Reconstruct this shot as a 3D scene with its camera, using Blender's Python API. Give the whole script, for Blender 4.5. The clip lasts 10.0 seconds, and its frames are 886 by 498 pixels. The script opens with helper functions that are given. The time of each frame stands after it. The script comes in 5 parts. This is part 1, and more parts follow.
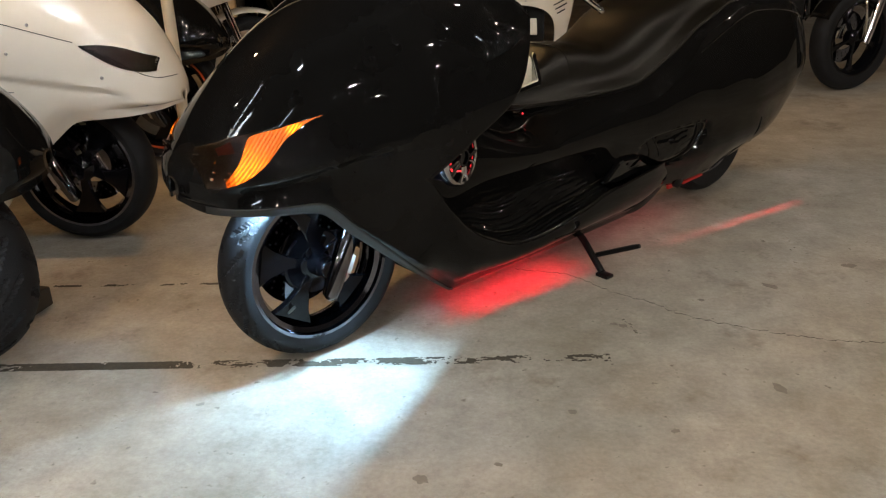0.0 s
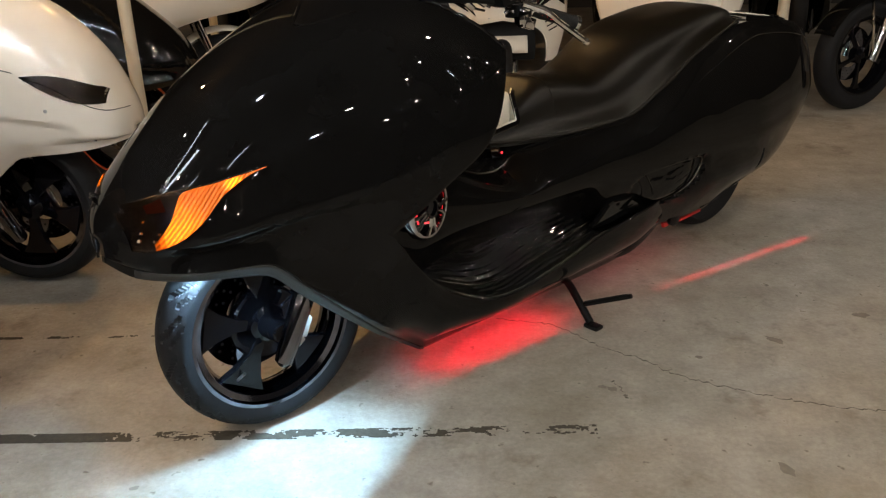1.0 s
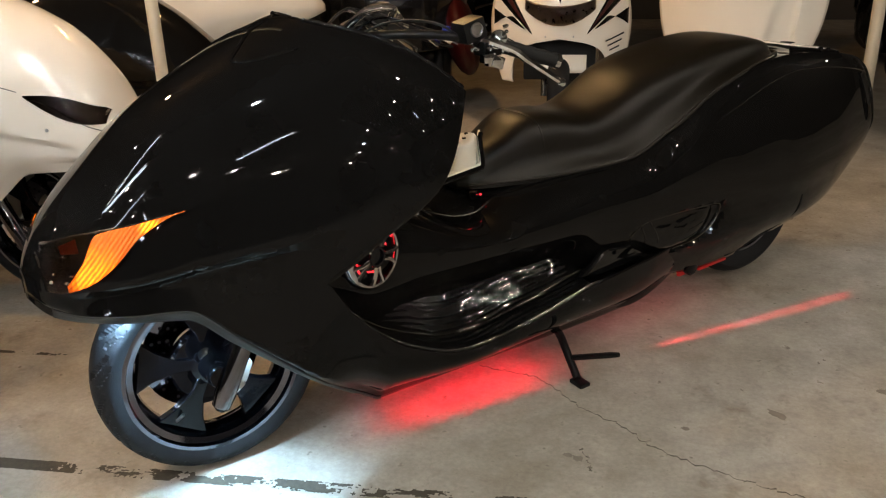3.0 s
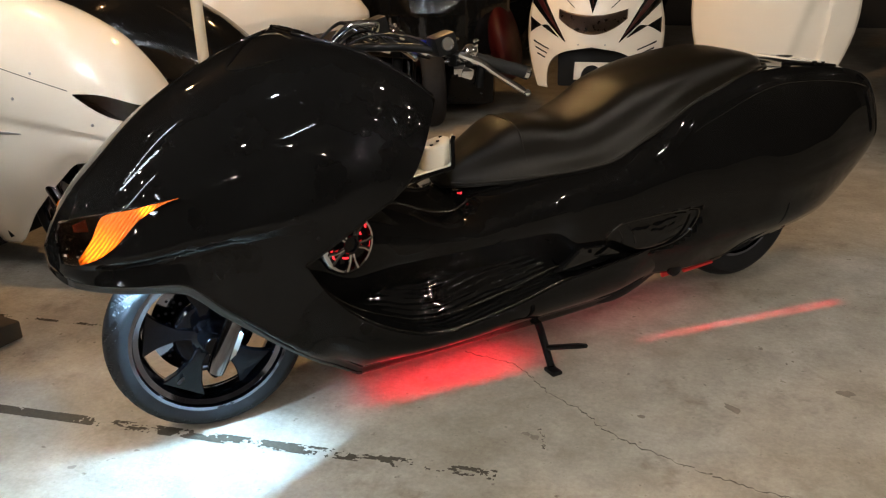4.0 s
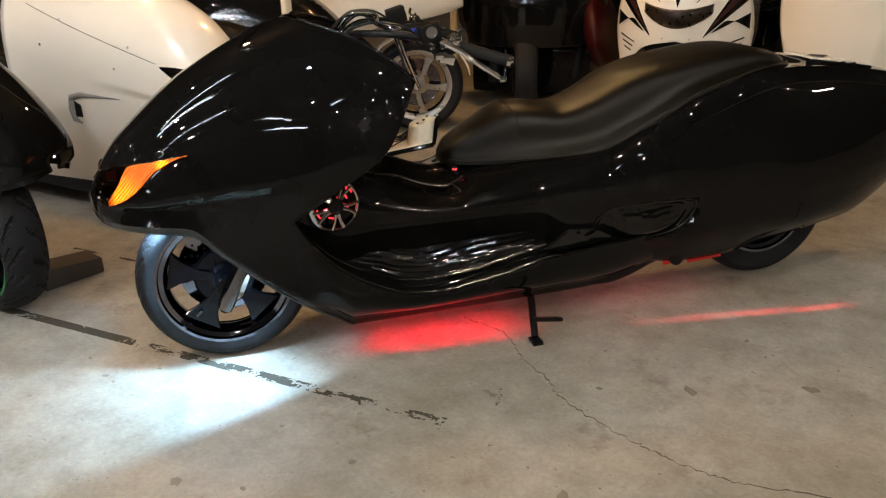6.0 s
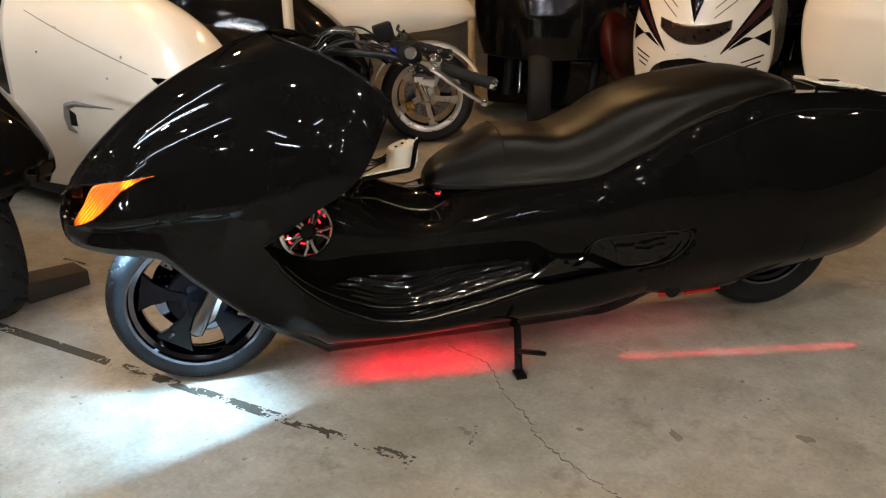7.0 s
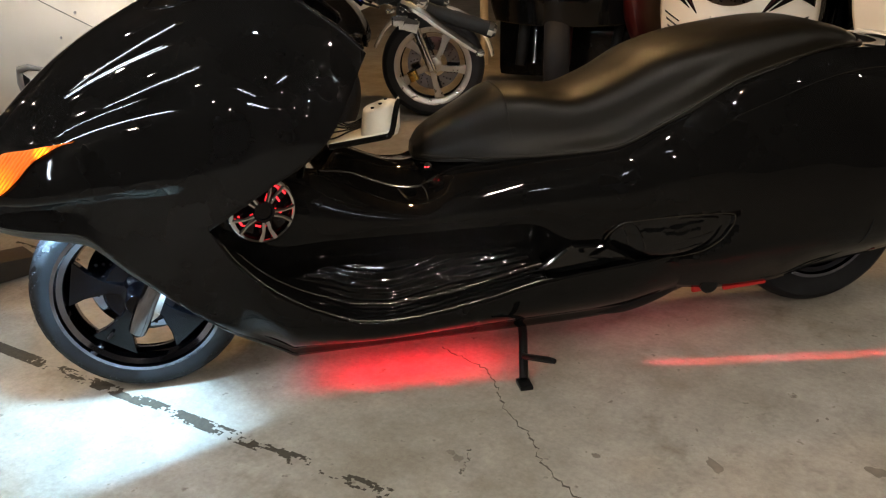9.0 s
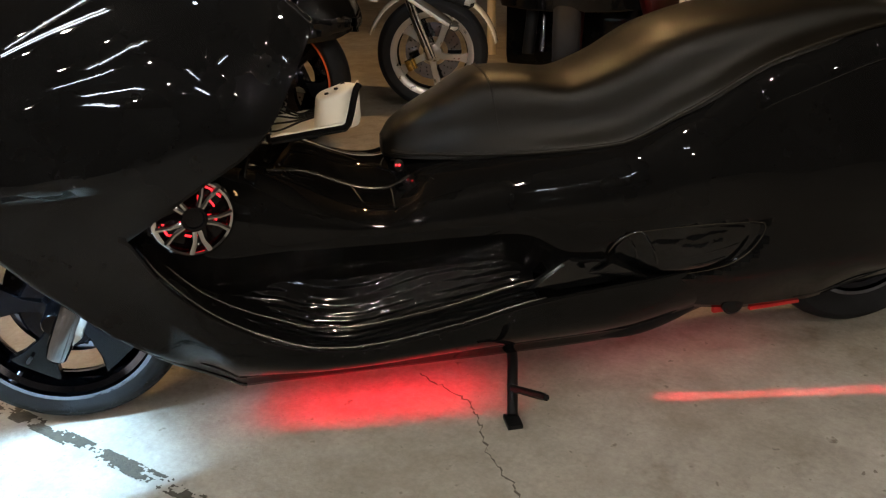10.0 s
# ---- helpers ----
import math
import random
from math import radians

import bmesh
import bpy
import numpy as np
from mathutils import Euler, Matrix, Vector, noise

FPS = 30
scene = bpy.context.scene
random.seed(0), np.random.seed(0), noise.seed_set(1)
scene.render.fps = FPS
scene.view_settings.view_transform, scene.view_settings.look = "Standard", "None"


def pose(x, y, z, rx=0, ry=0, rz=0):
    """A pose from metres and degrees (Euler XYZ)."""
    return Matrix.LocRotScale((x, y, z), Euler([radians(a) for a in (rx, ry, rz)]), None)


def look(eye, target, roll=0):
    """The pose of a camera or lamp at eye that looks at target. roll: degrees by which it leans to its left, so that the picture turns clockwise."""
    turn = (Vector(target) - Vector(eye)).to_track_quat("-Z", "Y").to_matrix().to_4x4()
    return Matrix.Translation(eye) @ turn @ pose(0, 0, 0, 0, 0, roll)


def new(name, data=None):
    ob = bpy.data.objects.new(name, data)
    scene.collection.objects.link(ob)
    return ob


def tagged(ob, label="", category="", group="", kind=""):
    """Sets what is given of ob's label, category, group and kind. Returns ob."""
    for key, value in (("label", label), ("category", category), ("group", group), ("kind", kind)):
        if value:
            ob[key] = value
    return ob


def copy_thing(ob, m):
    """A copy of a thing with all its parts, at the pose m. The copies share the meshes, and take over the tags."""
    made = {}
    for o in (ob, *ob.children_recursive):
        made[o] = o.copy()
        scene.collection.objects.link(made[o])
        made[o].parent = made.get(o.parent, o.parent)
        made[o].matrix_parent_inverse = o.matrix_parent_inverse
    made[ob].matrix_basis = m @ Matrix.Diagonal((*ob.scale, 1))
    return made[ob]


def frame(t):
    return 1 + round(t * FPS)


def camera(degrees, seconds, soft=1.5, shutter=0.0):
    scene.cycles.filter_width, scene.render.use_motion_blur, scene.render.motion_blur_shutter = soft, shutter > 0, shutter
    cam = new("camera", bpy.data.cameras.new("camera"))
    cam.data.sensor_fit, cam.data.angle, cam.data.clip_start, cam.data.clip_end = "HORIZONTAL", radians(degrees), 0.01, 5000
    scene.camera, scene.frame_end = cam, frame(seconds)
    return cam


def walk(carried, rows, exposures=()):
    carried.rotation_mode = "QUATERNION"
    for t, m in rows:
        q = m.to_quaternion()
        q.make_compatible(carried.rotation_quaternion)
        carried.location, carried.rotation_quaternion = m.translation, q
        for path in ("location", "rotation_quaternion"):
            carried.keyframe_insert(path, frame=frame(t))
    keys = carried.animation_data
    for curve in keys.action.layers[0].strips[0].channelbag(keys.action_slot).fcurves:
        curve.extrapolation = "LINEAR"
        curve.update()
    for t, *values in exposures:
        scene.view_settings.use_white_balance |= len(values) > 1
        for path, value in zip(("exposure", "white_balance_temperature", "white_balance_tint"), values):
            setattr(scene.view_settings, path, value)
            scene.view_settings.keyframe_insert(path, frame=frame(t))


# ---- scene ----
cam = camera(55.6, 10.0, 1.2)
PATH = [
    (0, (0.331, 0.211, 1.196), (0.162, 2.046, 0.419), -1.5),
    (0.5, (0.358, 0.339, 1.208), (0.188, 2.177, 0.438), -1.6),
    (1, (0.394, 0.49, 1.225), (0.222, 2.33, 0.459), -1.6),
    (1.5, (0.431, 0.599, 1.245), (0.247, 2.439, 0.483), -1.6),
    (2, (0.524, 0.689, 1.25), (0.295, 2.524, 0.489), -1.7),
    (2.5, (0.625, 0.74, 1.253), (0.287, 2.559, 0.493), -1.6),
    (4, (1.066, 0.582, 1.326), (0.455, 2.333, 0.578), -1.7),
    (4.5, (1.235, 0.555, 1.328), (0.492, 2.251, 0.574), -1.7),
    (5, (1.372, 0.52, 1.312), (0.496, 2.151, 0.555), -1.8),
    (5.5, (1.529, 0.508, 1.324), (0.591, 2.102, 0.565), -1.8),
    (6, (1.639, 0.568, 1.349), (0.685, 2.152, 0.587), -1.7),
    (7.5, (1.708, 0.849, 1.376), (0.655, 2.373, 0.621), -1.0),
    (8, (1.567, 0.924, 1.354), (0.499, 2.43, 0.584), -1.3),
    (8.5, (1.532, 0.997, 1.282), (0.47, 2.502, 0.504), -1.4),
    (9, (1.546, 1.139, 1.211), (0.497, 2.647, 0.423), -1.3),
    (9.5, (1.53, 1.299, 1.155), (0.475, 2.801, 0.36), -1.3),
    (10, (1.438, 1.458, 1.115), (0.359, 2.94, 0.315), -1.4),
]
EXPOSURES = [(0.0, 0.08), (0.6, 0.06), (1.0, 0.0), (1.6, 0.16), (2.5, 0.25), (4.0, 0.33), (6.0, 0.29), (7.5, 0.29), (8.5, 0.34), (10.0, 0.22)]
walk(cam, [(t, look(eye, target, roll)) for t, eye, target, roll in PATH], EXPOSURES)

# ---- world: a dark hall at night, lit by bare bulbs and tubes ----
world = bpy.data.worlds.new("night")
scene.world = world
world.use_nodes = True
world.node_tree.nodes["Background"].inputs[0].default_value = (0.012, 0.010, 0.008, 1)
world.node_tree.nodes["Background"].inputs[1].default_value = 0.15

# ---- materials ----
def srgb(r, g, b):
    return tuple(((c / 255 + 0.055) / 1.055) ** 2.4 if c > 10 else c / 255 / 12.92 for c in (r, g, b)) + (1,)


def plain(name, colour, rough=0.5, metal=0.0, coat=0.0, vary=0.15, scale=30.0, bump=0.0, bump_scale=200.0, spec=0.5, rvary=0.1):
    """A principled material with mottled colour, uneven gloss and fine relief."""
    m = bpy.data.materials.new(name)
    m.use_nodes = True
    nt = m.node_tree
    p = nt.nodes["Principled BSDF"]
    p.inputs["Roughness"].default_value = rough
    p.inputs["Metallic"].default_value = metal
    p.inputs["Coat Weight"].default_value = coat
    p.inputs["Coat Roughness"].default_value = 0.03
    p.inputs["Specular IOR Level"].default_value = spec
    geo = nt.nodes.new("ShaderNodeTexCoord")
    big = nt.nodes.new("ShaderNodeTexNoise")
    big.inputs["Scale"].default_value = scale
    big.inputs["Detail"].default_value = 6
    nt.links.new(geo.outputs["Object"], big.inputs["Vector"])
    ramp = nt.nodes.new("ShaderNodeMapRange")
    ramp.inputs[3].default_value, ramp.inputs[4].default_value = 1 - vary, 1 + vary
    nt.links.new(big.outputs[0], ramp.inputs[0])
    mul = nt.nodes.new("ShaderNodeVectorMath")
    mul.operation = "SCALE"
    mul.inputs[0].default_value = colour[:3]
    nt.links.new(ramp.outputs[0], mul.inputs["Scale"])
    nt.links.new(mul.outputs[0], p.inputs["Base Color"])
    rr = nt.nodes.new("ShaderNodeMapRange")
    rr.inputs[3].default_value, rr.inputs[4].default_value = max(0.02, rough - rvary), min(1, rough + rvary)
    nt.links.new(big.outputs[0], rr.inputs[0])
    nt.links.new(rr.outputs[0], p.inputs["Roughness"])
    if bump:
        fine = nt.nodes.new("ShaderNodeTexNoise")
        fine.inputs["Scale"].default_value = bump_scale
        fine.inputs["Detail"].default_value = 3
        nt.links.new(geo.outputs["Object"], fine.inputs["Vector"])
        b = nt.nodes.new("ShaderNodeBump")
        b.inputs["Strength"].default_value = bump
        b.inputs["Distance"].default_value = 0.002
        nt.links.new(fine.outputs[0], b.inputs["Height"])
        nt.links.new(b.outputs[0], p.inputs["Normal"])
    return m


def glow(name, colour, strength):
    m = bpy.data.materials.new(name)
    m.use_nodes = True
    p = m.node_tree.nodes["Principled BSDF"]
    p.inputs["Base Color"].default_value = colour
    p.inputs["Emission Color"].default_value = colour
    p.inputs["Emission Strength"].default_value = strength
    return m


def clear(name, colour, rough=0.03):
    m = bpy.data.materials.new(name)
    m.use_nodes = True
    p = m.node_tree.nodes["Principled BSDF"]
    p.inputs["Base Color"].default_value = colour
    p.inputs["Transmission Weight"].default_value = 1.0
    p.inputs["Roughness"].default_value = rough
    p.inputs["IOR"].default_value = 1.12
    return m


BLACK = plain("gloss_black_paint", (0.0045, 0.0043, 0.0041, 1), 0.022, coat=0.0, vary=0.3, scale=9, rvary=0.006, spec=0.15)
CRINKLE = plain("crinkled_black_film", (0.004, 0.004, 0.004, 1), 0.05, coat=0.0, vary=0.3, scale=20, rvary=0.02, spec=0.42)
SCOOPFILM = plain("wrinkled_gloss_film", (0.004, 0.004, 0.004, 1), 0.05, vary=0.3, scale=20, bump=0.8, bump_scale=28, rvary=0.02, spec=0.32)
CRUMPLED = plain("crumpled_black_gloss", (0.004, 0.004, 0.004, 1), 0.06, vary=0.3, scale=20, bump=0.35, bump_scale=45, rvary=0.02, spec=0.3)
LIPGREY = plain("bare_moulded_lip", (0.030, 0.029, 0.028, 1), 0.5, spec=0.3, vary=0.3, scale=30, bump=0.2, bump_scale=200)
SATIN = plain("satin_black_plastic", (0.006, 0.006, 0.006, 1), 0.36, spec=0.18, vary=0.3, scale=25, bump=0.15, bump_scale=400)
UNDER = plain("underbody_black", (0.007, 0.007, 0.007, 1), 0.7, spec=0.2, vary=0.4, scale=14, bump=0.4, bump_scale=90)
WHITE = plain("white_paint", (0.80, 0.735, 0.63, 1), 0.18, coat=0.7, vary=0.04, scale=5, rvary=0.05)
RAW = plain("raw_white_fibreglass", (0.74, 0.70, 0.60, 1), 0.45, vary=0.12, scale=18, bump=0.2, bump_scale=120)
RUBBER = plain("tyre_rubber", (0.014, 0.014, 0.015, 1), 0.55, spec=0.12, vary=0.35, scale=24, bump=0.3, bump_scale=260)
CHROME = plain("chrome", (0.75, 0.75, 0.75, 1), 0.06, metal=1.0, vary=0.05, scale=30, rvary=0.03)
DARKCHROME = plain("smoked_chrome", (0.17, 0.17, 0.18, 1), 0.08, metal=1.0, vary=0.3, scale=40, rvary=0.04)
VENTCHROME = plain("worn_chrome", (0.48, 0.47, 0.46, 1), 0.05, metal=1.0, vary=0.25, scale=40, rvary=0.04)
STEEL = plain("brushed_steel", (0.42, 0.41, 0.40, 1), 0.3, metal=1.0, vary=0.2, scale=40, rvary=0.12)
SILVER = plain("silver_wheel_paint", (0.45, 0.43, 0.40, 1), 0.3, metal=0.8, vary=0.12, scale=25)
LEATHER = plain("black_vinyl", (0.007, 0.0057, 0.0038, 1), 0.36, vary=0.2, scale=16, bump=0.25, bump_scale=520, rvary=0.05, spec=0.21)
WELT = plain("worn_vinyl_welt", (0.012, 0.010, 0.007, 1), 0.42, vary=0.4, scale=40, spec=0.18)
BEAD = plain("polished_black_edge", (0.10, 0.095, 0.085, 1), 0.22, metal=1.0, vary=0.4, scale=60, rvary=0.08)
GRIP = plain("grip_rubber", (0.012, 0.012, 0.012, 1), 0.6, spec=0.2, vary=0.3, scale=60, bump=0.6, bump_scale=500)
RIMBLACK = plain("black_rim_paint", (0.003, 0.003, 0.004, 1), 0.035, coat=0.0, vary=0.2, scale=20, rvary=0.01, spec=0.2)
BLACKCHROME = plain("black_chrome", (0.17, 0.18, 0.22, 1), 0.08, metal=1.0, vary=0.3, scale=30, rvary=0.03)
REDPAINT = plain("dark_red_paint", (0.03, 0.002, 0.002, 1), 0.4, coat=0.0, spec=0.3, vary=0.2, scale=12)
CREAM = plain("cream_painted_steel", (0.62, 0.54, 0.40, 1), 0.4, vary=0.18, scale=9, bump=0.2, bump_scale=60)
WOOD = plain("dirty_timber", (0.055, 0.038, 0.022, 1), 0.75, vary=0.4, scale=14, bump=0.6, bump_scale=60)
GOLD = plain("gold_anodised", (0.60, 0.38, 0.10, 1), 0.25, metal=1.0, vary=0.1)
GREENLINE = plain("green_rim_tape", (0.01, 0.16, 0.04, 1), 0.4, vary=0.1)
ORANGELINE = plain("orange_rim_tape", (0.75, 0.12, 0.03, 1), 0.4, vary=0.1)
BLUECAP = plain("blue_anodised", (0.03, 0.05, 0.5, 1), 0.25, metal=0.8)
SMOKE = clear("smoked_lens", (0.55, 0.48, 0.44, 1), 0.02)
AMBER = glow("amber_lamp", (1.0, 0.17, 0.004, 1), 2.2)
def flute(m):
    """Ribbed lamp glass, brightest in front of the two bulbs behind it."""
    nt = m.node_tree
    p = nt.nodes["Principled BSDF"]
    co = nt.nodes.new("ShaderNodeTexCoord")

    def math_node(kind, a, b):
        n = nt.nodes.new("ShaderNodeMath")
        n.operation = kind
        for k, v in enumerate((a, b)):
            if isinstance(v, (int, float)):
                n.inputs[k].default_value = v
            else:
                nt.links.new(v, n.inputs[k])
        return n.outputs[0]

    flat = nt.nodes.new("ShaderNodeMapping")
    flat.inputs["Scale"].default_value = (1, 0, 1)
    nt.links.new(co.outputs["Object"], flat.inputs[0])

    def spot(x, z, size):
        d = nt.nodes.new("ShaderNodeVectorMath")
        d.operation = "DISTANCE"
        d.inputs[1].default_value = (x, 0, z)
        nt.links.new(flat.outputs[0], d.inputs[0])
        r = nt.nodes.new("ShaderNodeMapRange")
        r.interpolation_type = "SMOOTHERSTEP"
        r.inputs[1].default_value, r.inputs[2].default_value, r.inputs[3].default_value, r.inputs[4].default_value = 0.0, size, 1.0, 0.0
        nt.links.new(d.outputs["Value"], r.inputs[0])
        return r.outputs[0]

    wv = nt.nodes.new("ShaderNodeTexWave")
    wv.inputs["Scale"].default_value, wv.inputs["Distortion"].default_value, wv.inputs["Detail"].default_value, wv.inputs["Detail Scale"].default_value = 46, 1.6, 3, 2.0
    mp = nt.nodes.new("ShaderNodeMapping")
    mp.inputs["Rotation"].default_value = (0, radians(-42), 0)
    nt.links.new(co.outputs["Object"], mp.inputs[0])
    nt.links.new(mp.outputs[0], wv.inputs["Vector"])
    no = nt.nodes.new("ShaderNodeTexNoise")
    no.inputs["Scale"].default_value, no.inputs["Detail"].default_value = 60, 4
    nt.links.new(co.outputs["Object"], no.inputs["Vector"])
    ribs = math_node("ADD", 0.25, math_node("MULTIPLY", wv.outputs["Fac"], 1.2))
    mottle = math_node("ADD", 0.3, math_node("MULTIPLY", no.outputs[0], 1.3))
    lit = math_node("ADD", 0.15, math_node("ADD", math_node("MULTIPLY", spot(-0.195, 0.612, 0.085), 2.3), math_node("MULTIPLY", spot(-0.075, 0.698, 0.03), 4.5)))
    nt.links.new(math_node("MULTIPLY", lit, math_node("MULTIPLY", ribs, mottle)), p.inputs["Emission Strength"])
    bp = nt.nodes.new("ShaderNodeBump")
    bp.inputs["Distance"].default_value = 0.002
    nt.links.new(wv.outputs["Fac"], bp.inputs["Height"])
    nt.links.new(bp.outputs[0], p.inputs["Normal"])


flute(AMBER)
# colour of the turn signal's reflection inside the headlight housing
AMBER_MIRRORED = plain("amber_reflection", (0.16, 0.02, 0.006, 1), 0.2, vary=0.3, scale=60)
REDLED = glow("red_led", (1.0, 0.02, 0.03, 1), 6.0)
WHITELED = glow("white_led", (0.55, 0.80, 1.0, 1), 160.0)
# grey that stands in for shade in the white flank's slot
SLOTSHADE = plain("slot_shade_grey", (0.20, 0.19, 0.18, 1), 0.6, vary=0.2, scale=30)
REDVENT = glow("red_vent_led", (1.0, 0.02, 0.03, 1), 2.5)
REDMARK = glow("red_marker", (0.35, 0.012, 0.010, 1), 0.14)
DARKBOWL = plain("dark_chrome_bowl", (0.10, 0.085, 0.075, 1), 0.22, metal=0.9, vary=0.6, scale=45)
REDLENS = plain("red_lens", (0.10, 0.004, 0.004, 1), 0.2, coat=0.2, vary=0.1)
WALLMAT = plain("dark_wall", (0.035, 0.030, 0.026, 1), 0.8, vary=0.4, scale=3, bump=0.4, bump_scale=30)
BULB = glow("warm_bulb", (1.0, 0.86, 0.69, 1), 1150.0)
SMALLBULB = glow("small_bulb", (1.0, 0.90, 0.78, 1), 975.0)
AMBERBULB = glow("amber_bulb", (1.0, 0.58, 0.24, 1), 2100.0)
COOLBULB = glow("cool_bulb", (0.80, 0.90, 1.0, 1), 630.0)
TUBE = glow("cool_tube", (0.75, 0.86, 1.0, 1), 160.0)


def concrete():
    m = bpy.data.materials.new("worn_concrete")
    m.use_nodes = True
    nt = m.node_tree
    p = nt.nodes["Principled BSDF"]
    co = nt.nodes.new("ShaderNodeTexCoord")

    def tex(scale, detail=8, rough=0.6):
        n = nt.nodes.new("ShaderNodeTexNoise")
        n.inputs["Scale"].default_value, n.inputs["Detail"].default_value, n.inputs["Roughness"].default_value = scale, detail, rough
        nt.links.new(co.outputs["Object"], n.inputs["Vector"])
        return n.outputs[0]

    def ramp(src, a, b, ca, cb):
        r = nt.nodes.new("ShaderNodeValToRGB")
        r.color_ramp.elements[0].position, r.color_ramp.elements[1].position = a, b
        r.color_ramp.elements[0].color, r.color_ramp.elements[1].color = ca, cb
        nt.links.new(src, r.inputs[0])
        return r.outputs[0]

    def mix(kind, fac, a, b):
        x = nt.nodes.new("ShaderNodeMixRGB")
        x.blend_type = kind
        x.inputs[0].default_value = fac
        nt.links.new(a, x.inputs[1])
        nt.links.new(b, x.inputs[2])
        return x.outputs[0]

    base = ramp(tex(1.4), 0.3, 0.70, (0.335, 0.303, 0.252, 1), (0.455, 0.428, 0.378, 1))
    mott = ramp(tex(8.0, 10, 0.7), 0.32, 0.66, (0.76, 0.745, 0.72, 1), (1.10, 1.10, 1.10, 1))
    grain = ramp(tex(70.0, 6, 0.7), 0.30, 0.70, (0.83, 0.83, 0.82, 1), (1.10, 1.10, 1.10, 1))
    stains = ramp(tex(2.6, 5, 0.75), 0.57, 0.74, (1, 1, 1, 1), (0.52, 0.48, 0.42, 1))
    pits = ramp(tex(32.0, 2), 0.67, 0.76, (1, 1, 1, 1), (0.48, 0.45, 0.41, 1))
    wide = ramp(tex(0.8, 6, 0.7), 0.36, 0.64, (0.76, 0.73, 0.67, 1), (1.10, 1.10, 1.12, 1))
    c = mix("MULTIPLY", 1, base, mott)
    c = mix("MULTIPLY", 1, c, wide)
    c = mix("MULTIPLY", 1, c, grain)
    c = mix("MULTIPLY", 1, c, stains)
    c = mix("MULTIPLY", 1, c, pits)
    vo = nt.nodes.new("ShaderNodeTexVoronoi")
    vo.feature = "DISTANCE_TO_EDGE"
    vo.inputs["Scale"].default_value = 3.4
    wob = nt.nodes.new("ShaderNodeTexNoise")
    wob.inputs["Scale"].default_value, wob.inputs["Detail"].default_value = 6.0, 8
    nt.links.new(co.outputs["Object"], wob.inputs["Vector"])
    add = nt.nodes.new("ShaderNodeMixRGB")
    add.blend_type = "ADD"
    add.inputs[0].default_value = 0.35
    nt.links.new(co.outputs["Object"], add.inputs[1])
    nt.links.new(wob.outputs["Color"], add.inputs[2])
    nt.links.new(add.outputs[0], vo.inputs["Vector"])
    hair = ramp(vo.outputs["Distance"], 0.0, 0.012, (0.93, 0.92, 0.91, 1), (1, 1, 1, 1))
    c = mix("MULTIPLY", 1, c, hair)
    specks = ramp(tex(140.0, 2), 0.73, 0.78, (1, 1, 1, 1), (0.42, 0.40, 0.36, 1))
    c = mix("MULTIPLY", 1, c, specks)
    nt.links.new(c, p.inputs["Base Color"])
    p.inputs["Roughness"].default_value = 0.6
    b = nt.nodes.new("ShaderNodeBump")
    b.inputs["Strength"].default_value, b.inputs["Distance"].default_value = 0.35, 0.003
    nt.links.new(tex(60.0, 6), b.inputs["Height"])
    nt.links.new(b.outputs[0], p.inputs["Normal"])
    return m


CONCRETE = concrete()
STAIN = plain("worn_dark_tape", (0.062, 0.052, 0.038, 1), 0.75, spec=0.2, vary=0.5, scale=60, bump=0.6, bump_scale=200)
CRACK = plain("crack_dirt", (0.10, 0.085, 0.065, 1), 0.9, vary=0.4, scale=50)
SPOT = plain("oil_spot", (0.19, 0.165, 0.13, 1), 0.55, vary=0.4, scale=40)


# ---- mesh helpers ----
def finish(bm, mat, name, angle=38):
    bmesh.ops.recalc_face_normals(bm, faces=bm.faces)
    lim = radians(angle)
    for f in bm.faces:
        f.smooth = True
    for e in bm.edges:
        if len(e.link_faces) == 2 and e.calc_face_angle(0) > lim:
            e.smooth = False
    me = bpy.data.meshes.new(name)
    bm.to_mesh(me)
    bm.free()
    if mat:
        me.materials.append(mat)
    return me


def part(name, bm, mat, parent, label="", thick=0.0, angle=38, m=None):
    ob = new(name, finish(bm, mat, name, angle))
    ob.parent = parent
    if m is not None:
        ob.matrix_basis = m
    if label:
        tagged(ob, label)
    if thick:
        s = ob.modifiers.new("thickness", "SOLIDIFY")
        s.thickness, s.offset = thick, -1
    return ob


def thing(name, m, label, category, group=""):
    ob = new(name)
    ob.empty_display_size = 0.1
    ob.matrix_basis = m
    return tagged(ob, label, category, group)


def solid(name, bm, mat, label, category="", kind="", m=None, group="", angle=38):
    ob = new(name, finish(bm, mat, name, angle))
    if m is not None:
        ob.matrix_basis = m
    return tagged(ob, label, category, group, kind)


